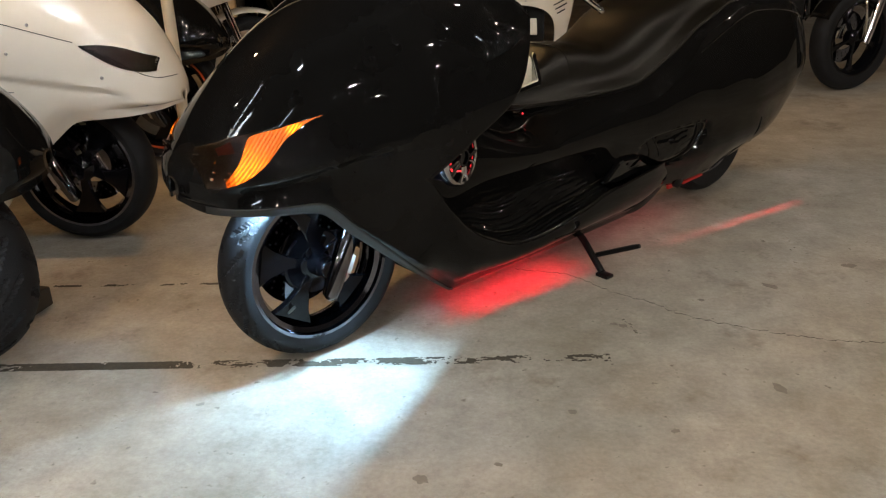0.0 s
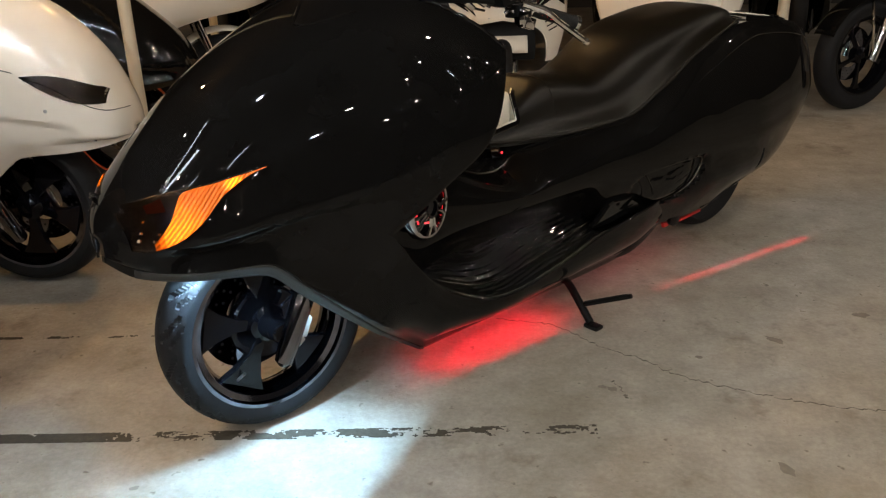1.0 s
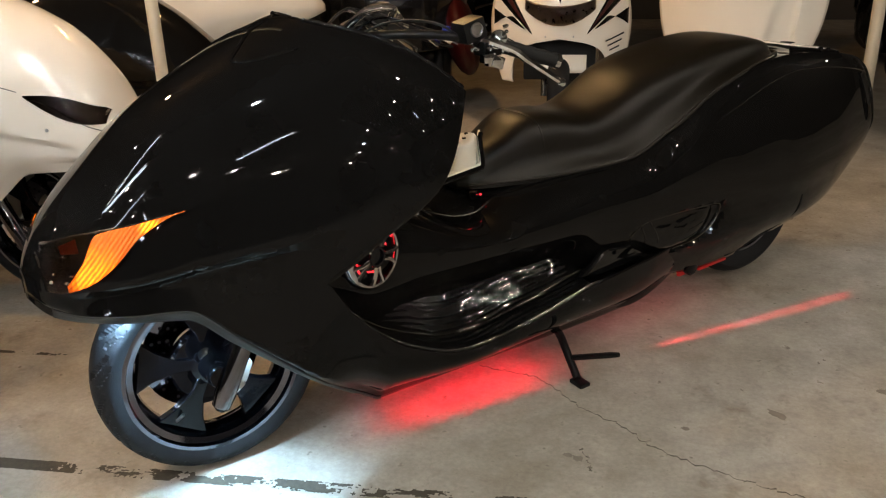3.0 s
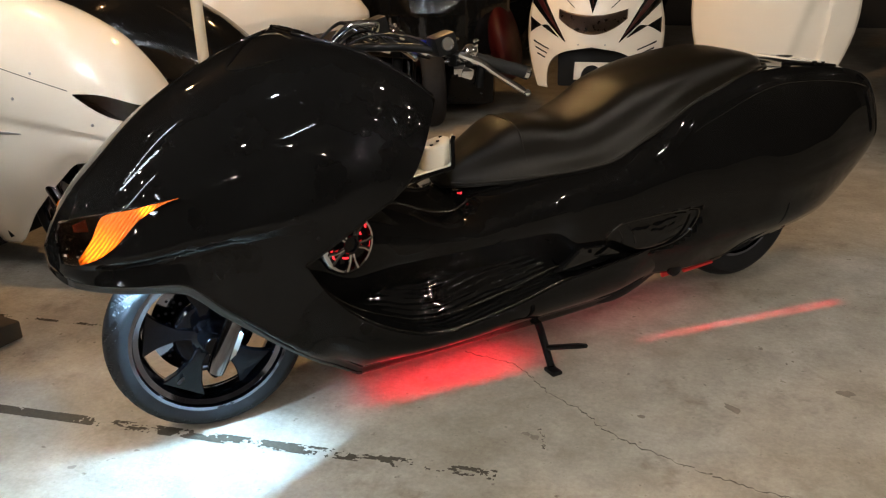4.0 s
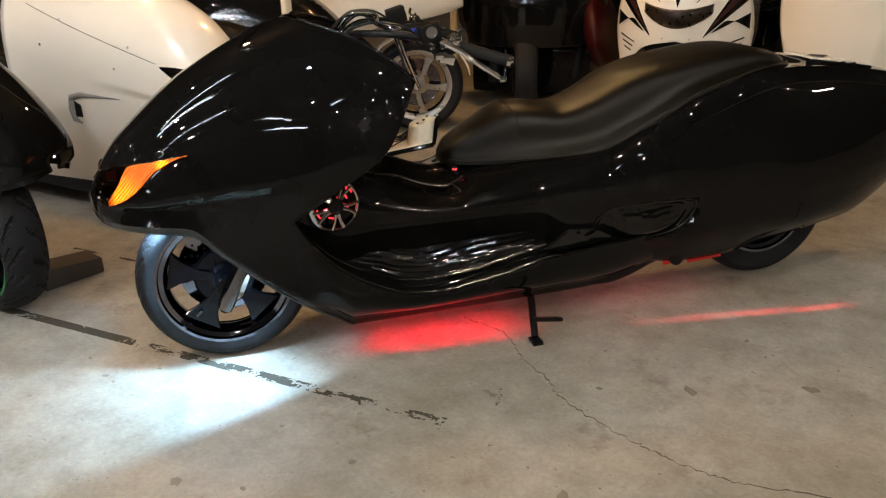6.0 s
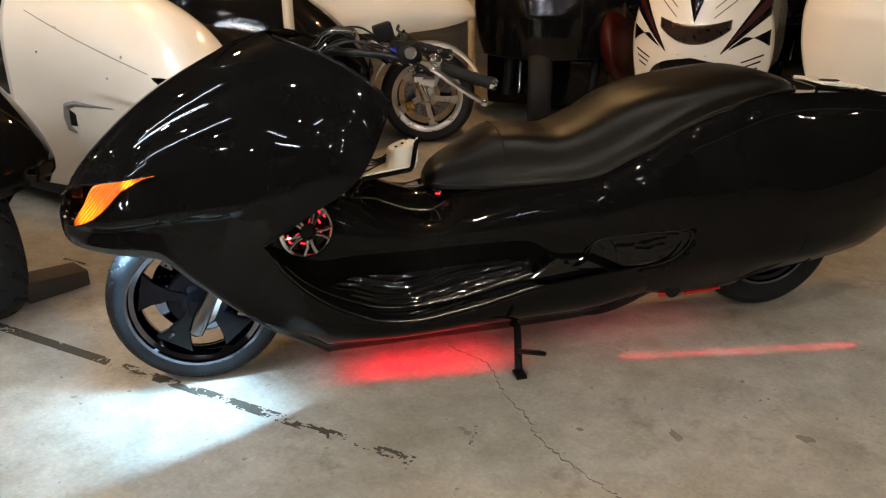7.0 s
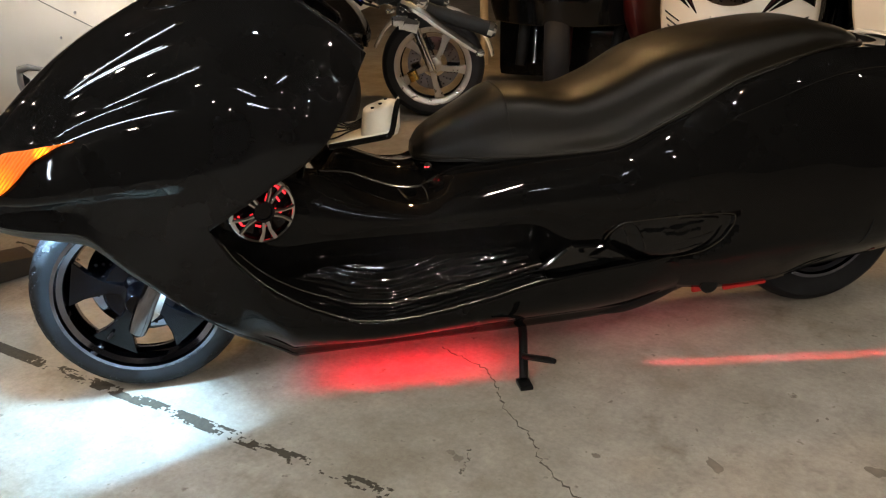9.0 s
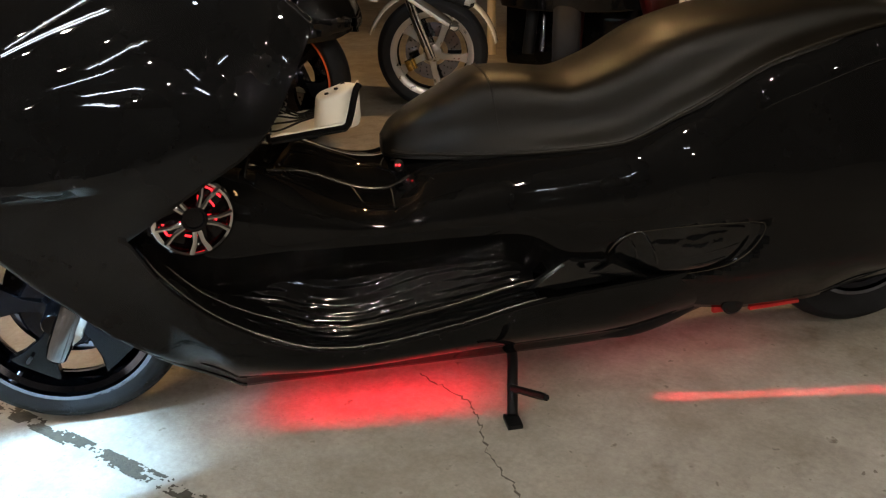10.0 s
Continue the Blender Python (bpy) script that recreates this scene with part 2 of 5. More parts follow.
def curve(*keys):
    """A smooth function through (x, y) keys."""
    xs, ys = [k[0] for k in keys], [k[1] for k in keys]
    n = len(xs)
    d = [(ys[i + 1] - ys[i]) / (xs[i + 1] - xs[i]) for i in range(n - 1)]
    s = [d[0]] + [0 if d[i - 1] * d[i] <= 0 else 2 * d[i - 1] * d[i] / (d[i - 1] + d[i]) for i in range(1, n - 1)] + [d[-1]]

    def f(x):
        if x <= xs[0]:
            return ys[0]
        if x >= xs[-1]:
            return ys[-1]
        i = max(j for j in range(n - 1) if xs[j] <= x)
        h = xs[i + 1] - xs[i]
        t = (x - xs[i]) / h
        return ((1 + 2 * t) * (1 - t) ** 2 * ys[i] + t * (1 - t) ** 2 * h * s[i]
                + t * t * (3 - 2 * t) * ys[i + 1] + t * t * (t - 1) * h * s[i + 1])
    return f


def spline(*keys):
    """A curvature-continuous function through (x, y) keys."""
    xs, ys = np.array([k[0] for k in keys]), np.array([k[1] for k in keys])
    n = len(xs)
    h = np.diff(xs)
    A, r = np.eye(n), np.zeros(n)
    for i in range(1, n - 1):
        A[i, i - 1], A[i, i], A[i, i + 1] = h[i - 1], 2 * (h[i - 1] + h[i]), h[i]
        r[i] = 6 * ((ys[i + 1] - ys[i]) / h[i] - (ys[i] - ys[i - 1]) / h[i - 1])
    m = np.linalg.solve(A, r)

    def f(x):
        x = min(max(x, xs[0]), xs[-1])
        i = min(int(np.searchsorted(xs, x, side="right")) - 1, n - 2)
        a, b = xs[i + 1] - x, x - xs[i]
        return float((m[i] * a ** 3 + m[i + 1] * b ** 3) / (6 * h[i]) + (ys[i] / h[i] - m[i] * h[i] / 6) * a + (ys[i + 1] / h[i] - m[i + 1] * h[i] / 6) * b)
    return f


def step(a, b, x):
    t = min(1, max(0, (x - a) / (b - a)))
    return t * t * (3 - 2 * t)


def grid(bm, rows, loop=False, cap=False):
    """Skin over rows of points, all of one length."""
    vs = [[bm.verts.new(p) for p in r] for r in rows]
    for a, b in zip(vs, vs[1:]):
        n = len(a)
        for i in range(n if loop else n - 1):
            j = (i + 1) % n
            quad = [a[i], a[j], b[j], b[i]]
            if len({v.co.to_tuple(6) for v in quad}) >= 3:
                try:
                    bm.faces.new(quad)
                except ValueError:
                    pass
    if cap:
        for r in (vs[0], vs[-1]):
            try:
                bm.faces.new(r)
            except ValueError:
                pass
    bmesh.ops.remove_doubles(bm, verts=bm.verts, dist=1e-5)
    return bm


def mirrored(bm):
    """Adds the other side (y to -y)."""
    geom = bm.verts[:] + bm.edges[:] + bm.faces[:]
    dup = bmesh.ops.duplicate(bm, geom=geom)["geom"]
    for v in dup:
        if isinstance(v, bmesh.types.BMVert):
            v.co.y = -v.co.y
    bmesh.ops.remove_doubles(bm, verts=bm.verts, dist=2e-4)
    return bm


def tube(bm, pts, r, seg=10, cap=True):
    pts = [Vector(p) for p in pts]
    rs = r if isinstance(r, (list, tuple)) else [r] * len(pts)
    rows, side = [], None
    for i, p in enumerate(pts):
        d = (pts[min(i + 1, len(pts) - 1)] - pts[max(i - 1, 0)]).normalized()
        if side is None:
            side = d.orthogonal().normalized()
        side = (side - d * side.dot(d)).normalized()
        up = d.cross(side)
        rows.append([p + rs[i] * (math.cos(a) * side + math.sin(a) * up) for a in [2 * math.pi * k / seg for k in range(seg)]])
    vs = [[bm.verts.new(p) for p in q] for q in rows]
    for a, b in zip(vs, vs[1:]):
        for k in range(seg):
            bm.faces.new((a[k], a[(k + 1) % seg], b[(k + 1) % seg], b[k]))
    if cap:
        bm.faces.new(vs[0])
        bm.faces.new(vs[-1])
    return bm


def bend(pts, n=8):
    """A rounded path through the points."""
    pts = [Vector(p) for p in pts]
    out = []
    for i in range(len(pts) - 1):
        p0, p1, p2, p3 = pts[max(i - 1, 0)], pts[i], pts[i + 1], pts[min(i + 2, len(pts) - 1)]
        for k in range(n):
            t = k / n
            out.append(0.5 * (2 * p1 + (p2 - p0) * t + (2 * p0 - 5 * p1 + 4 * p2 - p3) * t * t + (3 * p1 - p0 - 3 * p2 + p3) * t ** 3))
    return out + [pts[-1]]


def lathe(bm, prof, seg=48, c=(0, 0, 0)):
    """Turns (radius, y) round the y axis through c."""
    rows = [[Vector((c[0] + r * math.cos(a), c[1] + y, c[2] + r * math.sin(a))) for r, y in prof]
            for a in [2 * math.pi * k / seg for k in range(seg)]]
    vs = [[bm.verts.new(p) for p in q] for q in rows]
    for k in range(seg):
        a, b = vs[k], vs[(k + 1) % seg]
        for i in range(len(prof) - 1):
            bm.faces.new((a[i], a[i + 1], b[i + 1], b[i]))
    bmesh.ops.remove_doubles(bm, verts=bm.verts, dist=1e-6)
    return bm


def box(bm, size, c=(0, 0, 0), bevel=0.0, m=None):
    g = bmesh.ops.create_cube(bm, size=1, matrix=Matrix.Translation(c) @ (m or Matrix()) @ Matrix.Diagonal((*size, 1)))
    if bevel:
        es = list({e for v in g["verts"] for e in v.link_edges})
        bmesh.ops.bevel(bm, geom=es, offset=bevel, segments=2, affect="EDGES", profile=0.7)
    return bm


def B():
    return bmesh.new()


def blob(bm, x, y, r, seed, z, sq=1.0, turn=0.0, n=14):
    rnd = random.Random(seed)
    c = bm.verts.new((x, y, z))
    ring = []
    for k in range(n):
        a = 2 * math.pi * k / n
        q = r * rnd.uniform(0.65, 1.15)
        px, py = q * math.cos(a), q * sq * math.sin(a)
        ring.append(bm.verts.new((x + px * math.cos(turn) - py * math.sin(turn), y + px * math.sin(turn) + py * math.cos(turn), z)))
    for k in range(n):
        bm.faces.new((c, ring[k], ring[(k + 1) % n]))

# ---- the hall ----
def slab(name, lo, hi, mat, label):
    bm = B()
    box(bm, [b - a for a, b in zip(lo, hi)], [(a + b) / 2 for a, b in zip(lo, hi)])
    return solid(name, bm, mat, label, kind="structure")


slab("floor", (-9, -14, -0.2), (9, 11, 0), CONCRETE, "worn stained grey-brown concrete floor")
slab("ceiling", (-9, -14, 3.3), (9, 11, 3.4), WALLMAT, "dark unlit ceiling")
slab("wall_north", (-9, 11, -0.2), (9, 11.2, 3.4), WALLMAT, "dark back wall of the hall")
slab("wall_south", (-9, -14.2, -0.2), (9, -14, 3.4), WALLMAT, "dark wall behind the parking row")
slab("wall_west", (-9.2, -14.2, -0.2), (-9, 11.2, 3.4), WALLMAT, "dark side wall of the hall")
slab("wall_east", (9, -14.2, -0.2), (9.2, 11.2, 3.4), WALLMAT, "dark side wall of the hall")


# ---- lamps: bare warm bulbs on the ceiling, and cool tubes ----
def bulb(x, y, tone, z=2.9):
    t = thing("pendant_bulb", pose(x, y, 3.3), f"bare {tone} light bulb hanging from the dark ceiling", "light bulb", "ceiling bulbs")
    bm = B()
    bmesh.ops.create_uvsphere(bm, u_segments=16, v_segments=10, radius={"small": 0.019, "cool": 0.032}.get(tone, 0.032), matrix=Matrix.Translation((0, 0, z - 3.3)))
    part("bulb", bm, {"warm": BULB, "cool": COOLBULB, "amber": AMBERBULB, "small": SMALLBULB}[tone], t, f"glowing {tone} glass bulb")
    bm = B()
    tube(bm, [(0, 0, 0), (0, 0, z - 3.3 + 0.07)], 0.006, 6)
    part("cord", bm, UNDER, t)
    bm = B()
    tube(bm, [(0, 0, z - 3.3 + 0.08), (0, 0, z - 3.3 + 0.025)], 0.02, 10)
    part("socket", bm, SATIN, t)


def tube_lamp(x, y, turn, length=1.2, z=3.1, twin=True):
    t = thing("tube_lamp", pose(x, y, z, 0, 0, turn), f"{'twin' if twin else 'single'} cool-white fluorescent tube lamp under the ceiling", "ceiling lamp", "tube lamps")
    bm = B()
    box(bm, (length + 0.06, 0.16, 0.05), (0, 0, 0.04), 0.006)
    part("housing", bm, WHITE, t)
    for s in (-0.4, 0.4):
        bm = B()
        tube(bm, [(s * length, 0, 0.05), (s * length, 0, 3.31 - z)], 0.006, 6)
        part("rod", bm, STEEL, t)
    for s in (-0.05, 0.05) if twin else (0.0,):
        bm = B()
        tube(bm, [(-length / 2, s, 0), (length / 2, s, 0)], 0.010 if twin else 0.006, 10)
        part("tube", bm, TUBE, t, "glowing cool-white tube")


for x, y in ((-1.0, 0.0), (1.75, 2.0), (3.5, 2.3)):
    bulb(x, y, "warm")
bulb(-0.7, 4.9, "amber")
bulb(-2.0, 2.92, "amber")
for x, y in ((8.0, 8.0), (8.0, 5.2), (6.0, 0.0), (4.5, -5.0), (-5.5, -3.0), (-6.5, 1.5), (0.5, -8.5), (7.5, -7.0), (-3.0, -7.5)):
    bulb(x, y, "warm")
bulb(0.25, 1.06, "cool")
for x, y in ((-1.72, 1.52), (-1.54, 0.32), (-1.25, -0.6), (-0.75, -2.1), (-0.5, -0.72), (0.22, -2.1), (2.9, 0.2), (1.2, -1.2),
             (3.3, -1.1), (0.9, -4.6), (2.3, -2.4), (5.2, -1.6), (6.2, 2.4), (5.0, 3.6), (-2.4, -1.4), (-3.2, -3.4), (-1.6, -4.8), (-4.0, -2.0), (-3.6, 0.4), (-2.2, -3.0), (-5.0, -5.5), (-0.9, -6.2), (1.6, -6.4), (3.6, -6.0), (5.6, -4.2), (2.4, 1.0), (6.8, -3.8), (4.3, 1.9)):
    bulb(x, y, "small")
bulb(4.55, -2.75, "cool")
for x0, y0, x1, y1, twin in ((-1.62, -0.5, -0.8, 0.47, True), (-1.65, -0.18, -1.04, 1.28, False), (-0.56, -2.6, -0.05, -0.85, False),
                             (-0.74, -4.15, -0.25, -2.95, False), (-0.46, -6.23, 0.46, -5.73, True), (-0.36, -8.48, 0.17, -10.28, True), (1.0, -2.79, 1.7, -3.88, False),
                             (1.86, -5.28, 2.96, -6.59, True), (1.78, -1.62, 1.8, -0.81, False), (3.7, 0.82, 4.3, 0.69, False)):
    tube_lamp((x0 + x1) / 2, (y0 + y1) / 2, math.degrees(math.atan2(y1 - y0, x1 - x0)), math.hypot(x1 - x0, y1 - y0), 3.0, twin)

# ---- marks on the floor ----
bm = B()
rnd = random.Random(4)


def taped(bm, x0, y0, x1, y1, width, fill):
    """A strip of worn tape, flaked away in ragged patches; fill gives how whole it is along the way."""
    cell = 0.004
    n, m = int((x1 - x0) / cell), max(3, int(width / cell))
    slope = (y1 - y0) / (x1 - x0)
    made = {}

    def corner(i, k):
        if (i, k) not in made:
            r = random.Random(i * 977 + k * 31)
            x, y = i * cell + r.uniform(-0.0015, 0.0015), (k - m / 2) * cell + r.uniform(-0.0015, 0.0015)
            made[i, k] = bm.verts.new((x0 + x, y0 + slope * x + y, 0.0014))
        return made[i, k]

    for i in range(n):
        for k in range(m):
            edge = 0.16 * max(0, abs(k - m / 2 + 0.5) / (m / 2) - 0.55)
            v = 0.5 + 0.6 * noise.fractal((i * 0.045, k * 0.10, 3.1 + y0), 0.6, 2.1, 5) + 0.22 * noise.noise((i * 0.33, k * 0.42, 9.0 + y0))
            if v + edge < fill(i / n):
                bm.faces.new((corner(i, k), corner(i + 1, k), corner(i + 1, k + 1), corner(i, k + 1)))


taped(bm, -1.7, 2.10, 0.60, 2.272, 0.042, curve((0, 0.72), (0.46, 0.85), (0.50, 0.60), (0.62, 0.50), (0.72, 0.56), (0.80, 0.60), (0.86, 0.42), (0.92, 0.36), (1, 0.44)))
taped(bm, -1.5, 2.655, -0.64, 2.715, 0.016, curve((0, 0.45), (1, 0.5)))
solid("floor_tape", bm, STAIN, "worn and flaking dark tape line on the concrete", kind="structure")

bm = B()


def cracked(bm, pts, w, seed):
    rnd = random.Random(seed)
    path = bend([(*p, 0.0015) for p in pts], 14)
    prev = None
    for i, p in enumerate(path):
        q = p + Vector((rnd.uniform(-1, 1), rnd.uniform(-1, 1), 0)) * 0.006
        h = w * rnd.uniform(0.35, 1.2)
        cur = (bm.verts.new(q + Vector((0, h, 0))), bm.verts.new(q - Vector((0, h, 0))))
        if prev:
            bm.faces.new((prev[0], cur[0], cur[1], prev[1]))
        prev = cur


cracked(bm, [(0.34, 2.86), (0.49, 2.83), (0.56, 2.78), (0.65, 2.69), (0.76, 2.62), (0.84, 2.54), (1.0, 2.465), (1.13, 2.42), (1.27, 2.39), (1.39, 2.39), (1.6, 2.43), (1.9, 2.40)], 0.0028, 1)
cracked(bm, [(0.66, 2.50), (0.68, 2.46), (0.69, 2.42)], 0.0022, 5)
solid("floor_crack", bm, CRACK, "thin wandering crack in the concrete floor", kind="structure")

for i, (x, y, r, q) in enumerate(((1.466, 2.92, 0.026, 0.7), (-0.47, 1.99, 0.013, 0.7), (0.655, 2.46, 0.012, 1.3), (1.312, 3.055, 0.008, 0.5), (1.33, 3.075, 0.006, 0.7),
                                  (0.13, 1.72, 0.02, 0.8), (0.30, 1.78, 0.012, 0.6), (0.72, 1.93, 0.012, 0.8), (-0.58, 1.80, 0.008, 0.6), (0.63, 2.47, 0.009, 1.6),
                                  (1.02, 2.13, 0.03, 0.5), (1.16, 2.75, 0.035, 0.45), (0.92, 2.64, 0.014, 0.6), (0.48, 2.0, 0.012, 0.9), (1.3, 2.0, 0.016, 0.7))):
    bm = B()
    blob(bm, x, y, r, i + 20, 0.0016, q, 0.5 * i)
    solid("floor_stain", bm, SPOT, "small dark oil spot on the concrete", kind="structure")


# ---- wheels ----
def wheel(parent, name, c, R, width, rim, rimmat, style="five", stripe=None, fine=False, turn=0, tyrelabel="black scooter tyre", phase=0.0):
    """A wheel with its axle along y; c is its centre."""
    w = new(name)
    w.parent = parent
    w.matrix_basis = pose(*c, 0, 0, turn)
    h = width / 2
    # tyre
    seg, lat = (360, 25) if fine else (64, 11)
    rows = []
    for k in range(seg):
        a = 2 * math.pi * k / seg
        row = []
        for i in range(lat + 6):
            if i < 3:
                r, y = rim + (R * 0.885 - rim) * (i / 3) ** 0.9, -h * (0.82 + 0.18 * math.sin(math.pi * 0.5 * i / 3))
            elif i >= lat + 3:
                j = lat + 5 - i
                r, y = rim + (R * 0.885 - rim) * (j / 3) ** 0.9, h * (0.82 + 0.18 * math.sin(math.pi * 0.5 * j / 3))
            else:
                v = -1 + 2 * (i - 3) / (lat - 1)
                r, y = R * (1 - 0.115 * abs(v) ** 2.1), h * math.sin(v * 1.35) / math.sin(1.35)
                if fine and 0.12 < abs(v) < 0.93:
                    ph = (a * 17 / (2 * math.pi) + 1.1 * abs(v) ** 1.5 + (0.5 if v > 0 else 0)) % 1
                    if ph < 0.15 and abs(v) < 0.80 or (0.52 < ph < 0.63 and 0.5 < abs(v) < 0.92):
                        r -= 0.008
            row.append((r * math.cos(a), y, r * math.sin(a)))
        rows.append(row)
    rows.append(rows[0])
    part("tyre", grid(B(), rows), RUBBER, w, tyrelabel, angle=30)
    # rim barrel with a deep stepped lip
    bm = B()
    lathe(bm, [(rim + 0.004, -h * 0.80), (rim + 0.006, -h * 0.86), (rim - 0.004, -h * 0.86), (rim - 0.008, -h * 0.70), (rim - 0.022, -h * 0.62), (rim - 0.026, -h * 0.42),
               (rim - 0.034, -h * 0.1), (rim - 0.034, h * 0.3), (rim - 0.02, h * 0.62), (rim - 0.004, h * 0.86), (rim + 0.006, h * 0.86), (rim + 0.004, h * 0.8)], 72)
    rimob = part("rim", bm, RIMBLACK if style == "swirl" else rimmat, w, "deep glossy wheel rim")
    if style == "swirl":
        bm = B()
        lathe(bm, [(rim + 0.006, -h * 0.84), (rim + 0.005, -h * 0.88), (rim - 0.006, -h * 0.88), (rim - 0.026, -h * 0.66), (rim - 0.028, -h * 0.2), (rim - 0.02, -h * 0.2)], 72)
        part("rim_lip", bm, rimmat, w, "silver rim lip")
    if stripe:
        bm = B()
        lathe(bm, [(rim + 0.008, -h * 0.865), (rim + 0.001, -h * 0.872), (rim - 0.005, -h * 0.862)], 72)
        part("rim_stripe", bm, stripe, w, "coloured tape line on the rim")
    # spokes
    n = 5 if style != "six" else 6
    rin, rout = 0.035, rim - 0.024
    for k in range(n):
        a0 = 2 * math.pi * k / n - math.pi / 2 - radians(phase)
        bm = B()
        if style == "five":
            ring = [(-0.30, 0.0), (-0.20, 0.35), (-0.26, 0.7), (-0.34, 1.0), (0.34, 1.0), (0.26, 0.7), (0.20, 0.35), (0.30, 0.0)]
        elif style == "swirl":
            ring = [(-0.40, 0.0), (-0.10, 0.35), (0.03, 0.7), (0.02, 1.0), (0.34, 1.0), (0.27, 0.7), (0.26, 0.35), (0.42, 0.0)]
        else:
            ring = [(-0.25, 0.0), (-0.10, 0.4), (-0.09, 0.8), (-0.16, 1.0), (0.16, 1.0), (0.09, 0.8), (0.10, 0.4), (0.25, 0.0)]
        pts = []
        for da, s in ring:
            r = rin + (rout - rin) * s
            aa = a0 + da * (1.0 if style != "five" else 1.05) * (1.0 if s > 0.2 else 1.3)
            pts.append((r * math.cos(aa), r * math.sin(aa)))
        f0 = [bm.verts.new((x, -h * 0.30 - 0.006 * (1 - i % 4 / 4), z)) for i, (x, z) in enumerate(pts)]
        face = bm.faces.new(f0)
        ex = bmesh.ops.extrude_face_region(bm, geom=[face])["geom"]
        for v in ex:
            if isinstance(v, bmesh.types.BMVert):
                v.co.y += 0.022
        bmesh.ops.bevel(bm, geom=[e for e in bm.edges], offset=0.0025, segments=1, affect="EDGES")
        part("spoke", bm, RIMBLACK if rimmat is BLACKCHROME else rimmat, w)
    bm = B()
    lathe(bm, [(0.0, -h * 0.62), (0.018, -h * 0.62), (0.024, -h * 0.5), (0.048, -h * 0.34), (0.05, h * 0.4), (0, h * 0.4)], 32)
    part("hub", bm, RIMBLACK if rimmat is BLACKCHROME else rimmat, w)
    if fine:
        bm = B()
        lathe(bm, [(0.0, -h * 0.22), (0.050, -h * 0.24), (rim * 0.43, -h * 0.30), (rim * 0.46, -h * 0.22), (rim * 0.46, h * 0.1), (0.0, h * 0.1)], 48)
        part("hub_plate", bm, RIMBLACK, w, "glossy black hub plate")
        bm = B()
        lathe(bm, [(0, -0.098), (0.024, -0.098), (0.028, -0.093), (0.030, -0.06), (0.034, -0.03)], 28)
        part("axle_cover", bm, RIMBLACK, w, "black axle cover")
        bm = B()
        tube(bm, [(-0.10, -0.02, -0.125), (-0.085, -0.035, -0.105)], 0.004, 8)
        part("valve", bm, STEEL, w, "tyre valve")
    # brake disc with drilled holes on the far face
    bm = B()
    lathe(bm, [(rim * 0.36, h * 0.86), (rim * 0.70, h * 0.86), (rim * 0.70, h * 0.93), (rim * 0.36, h * 0.93), (rim * 0.36, h * 0.86)], 48)
    d = part("brake_disc", bm, BLACKCHROME, w, "drilled dark steel brake disc")
    bm = B()
    for k in range(18):
        a = 2 * math.pi * k / 18
        for rr in (0.45, 0.53, 0.61):
            aa = a + rr
            bmesh.ops.create_circle(bm, cap_ends=True, segments=7, radius=0.0045, matrix=Matrix.Translation((rim * rr * math.cos(aa), h * 0.855, rim * rr * math.sin(aa))) @ Matrix.Rotation(radians(90), 4, "X"))
    tagged(part("disc_holes", bm, UNDER, d), kind="stuff")
    return w


# ---- the long low scooter: x runs from the front axle to the rear, y away from its kerb side, z up ----
class Shape:
    """The curves of one front fairing, along its length."""
    def __init__(self, top, wide, mid, low, lowy, x0, x1, cut_low=None, cut_top=None, flare=0.0):
        self.flare = flare
        self.top, self.wide, self.mid, self.low, self.lowy = top, wide, mid, low, lowy
        self.x0, self.x1, self.cut_low, self.cut_top = x0, x1, cut_low, cut_top


LOWRIDER = Shape(
    spline((-0.305, 0.585), (-0.25, 0.682), (-0.17, 0.772), (-0.06, 0.868), (0.066, 0.948), (0.2, 1.013), (0.315, 1.055), (0.45, 1.075), (0.64, 1.05)),
    spline((-0.305, 0.02), (-0.29, 0.082), (-0.25, 0.146), (-0.17, 0.193), (0, 0.240), (0.2, 0.290), (0.4, 0.340), (0.54, 0.356), (0.64, 0.335)),
    spline((-0.305, 0.575), (-0.2, 0.578), (0, 0.60), (0.3, 0.64), (0.64, 0.72)),
    curve((-0.305, 0.532), (-0.27, 0.508), (-0.155, 0.490), (-0.03, 0.474), (0.06, 0.395), (0.24, 0.240), (0.44, 0.087)),
    curve((-0.305, 0.015), (-0.29, 0.060), (-0.25, 0.112), (-0.155, 0.168), (0, 0.205), (0.24, 0.225), (0.42, 0.178)),
    -0.305, 0.638,
    curve((0.262, 0.515), (0.40, 0.612), (0.53, 0.705), (0.637, 0.886)),
    curve((0.315, 1.058), (0.40, 1.034), (0.49, 1.0), (0.57, 0.948), (0.638, 0.888)), 0.009)
TALL = Shape(
    curve((-0.385, 0.565), (-0.375, 0.62), (-0.35, 0.69), (-0.28, 0.83), (-0.13, 0.97), (0.15, 1.08), (0.5, 1.15), (0.82, 1.17)),
    curve((-0.385, 0.02), (-0.37, 0.09), (-0.33, 0.14), (-0.25, 0.175), (0, 0.215), (0.4, 0.245), (0.82, 0.25)),
    curve((-0.385, 0.56), (-0.25, 0.60), (0.1, 0.66), (0.82, 0.74)),
    curve((-0.385, 0.53), (-0.25, 0.505), (-0.05, 0.488), (0.05, 0.42), (0.22, 0.27), (0.36, 0.12), (0.82, 0.13)),
    curve((-0.385, 0.015), (-0.33, 0.10), (-0.1, 0.15), (0.2, 0.13), (0.36, 0.12), (0.82, 0.14)),
    -0.385, 0.82)


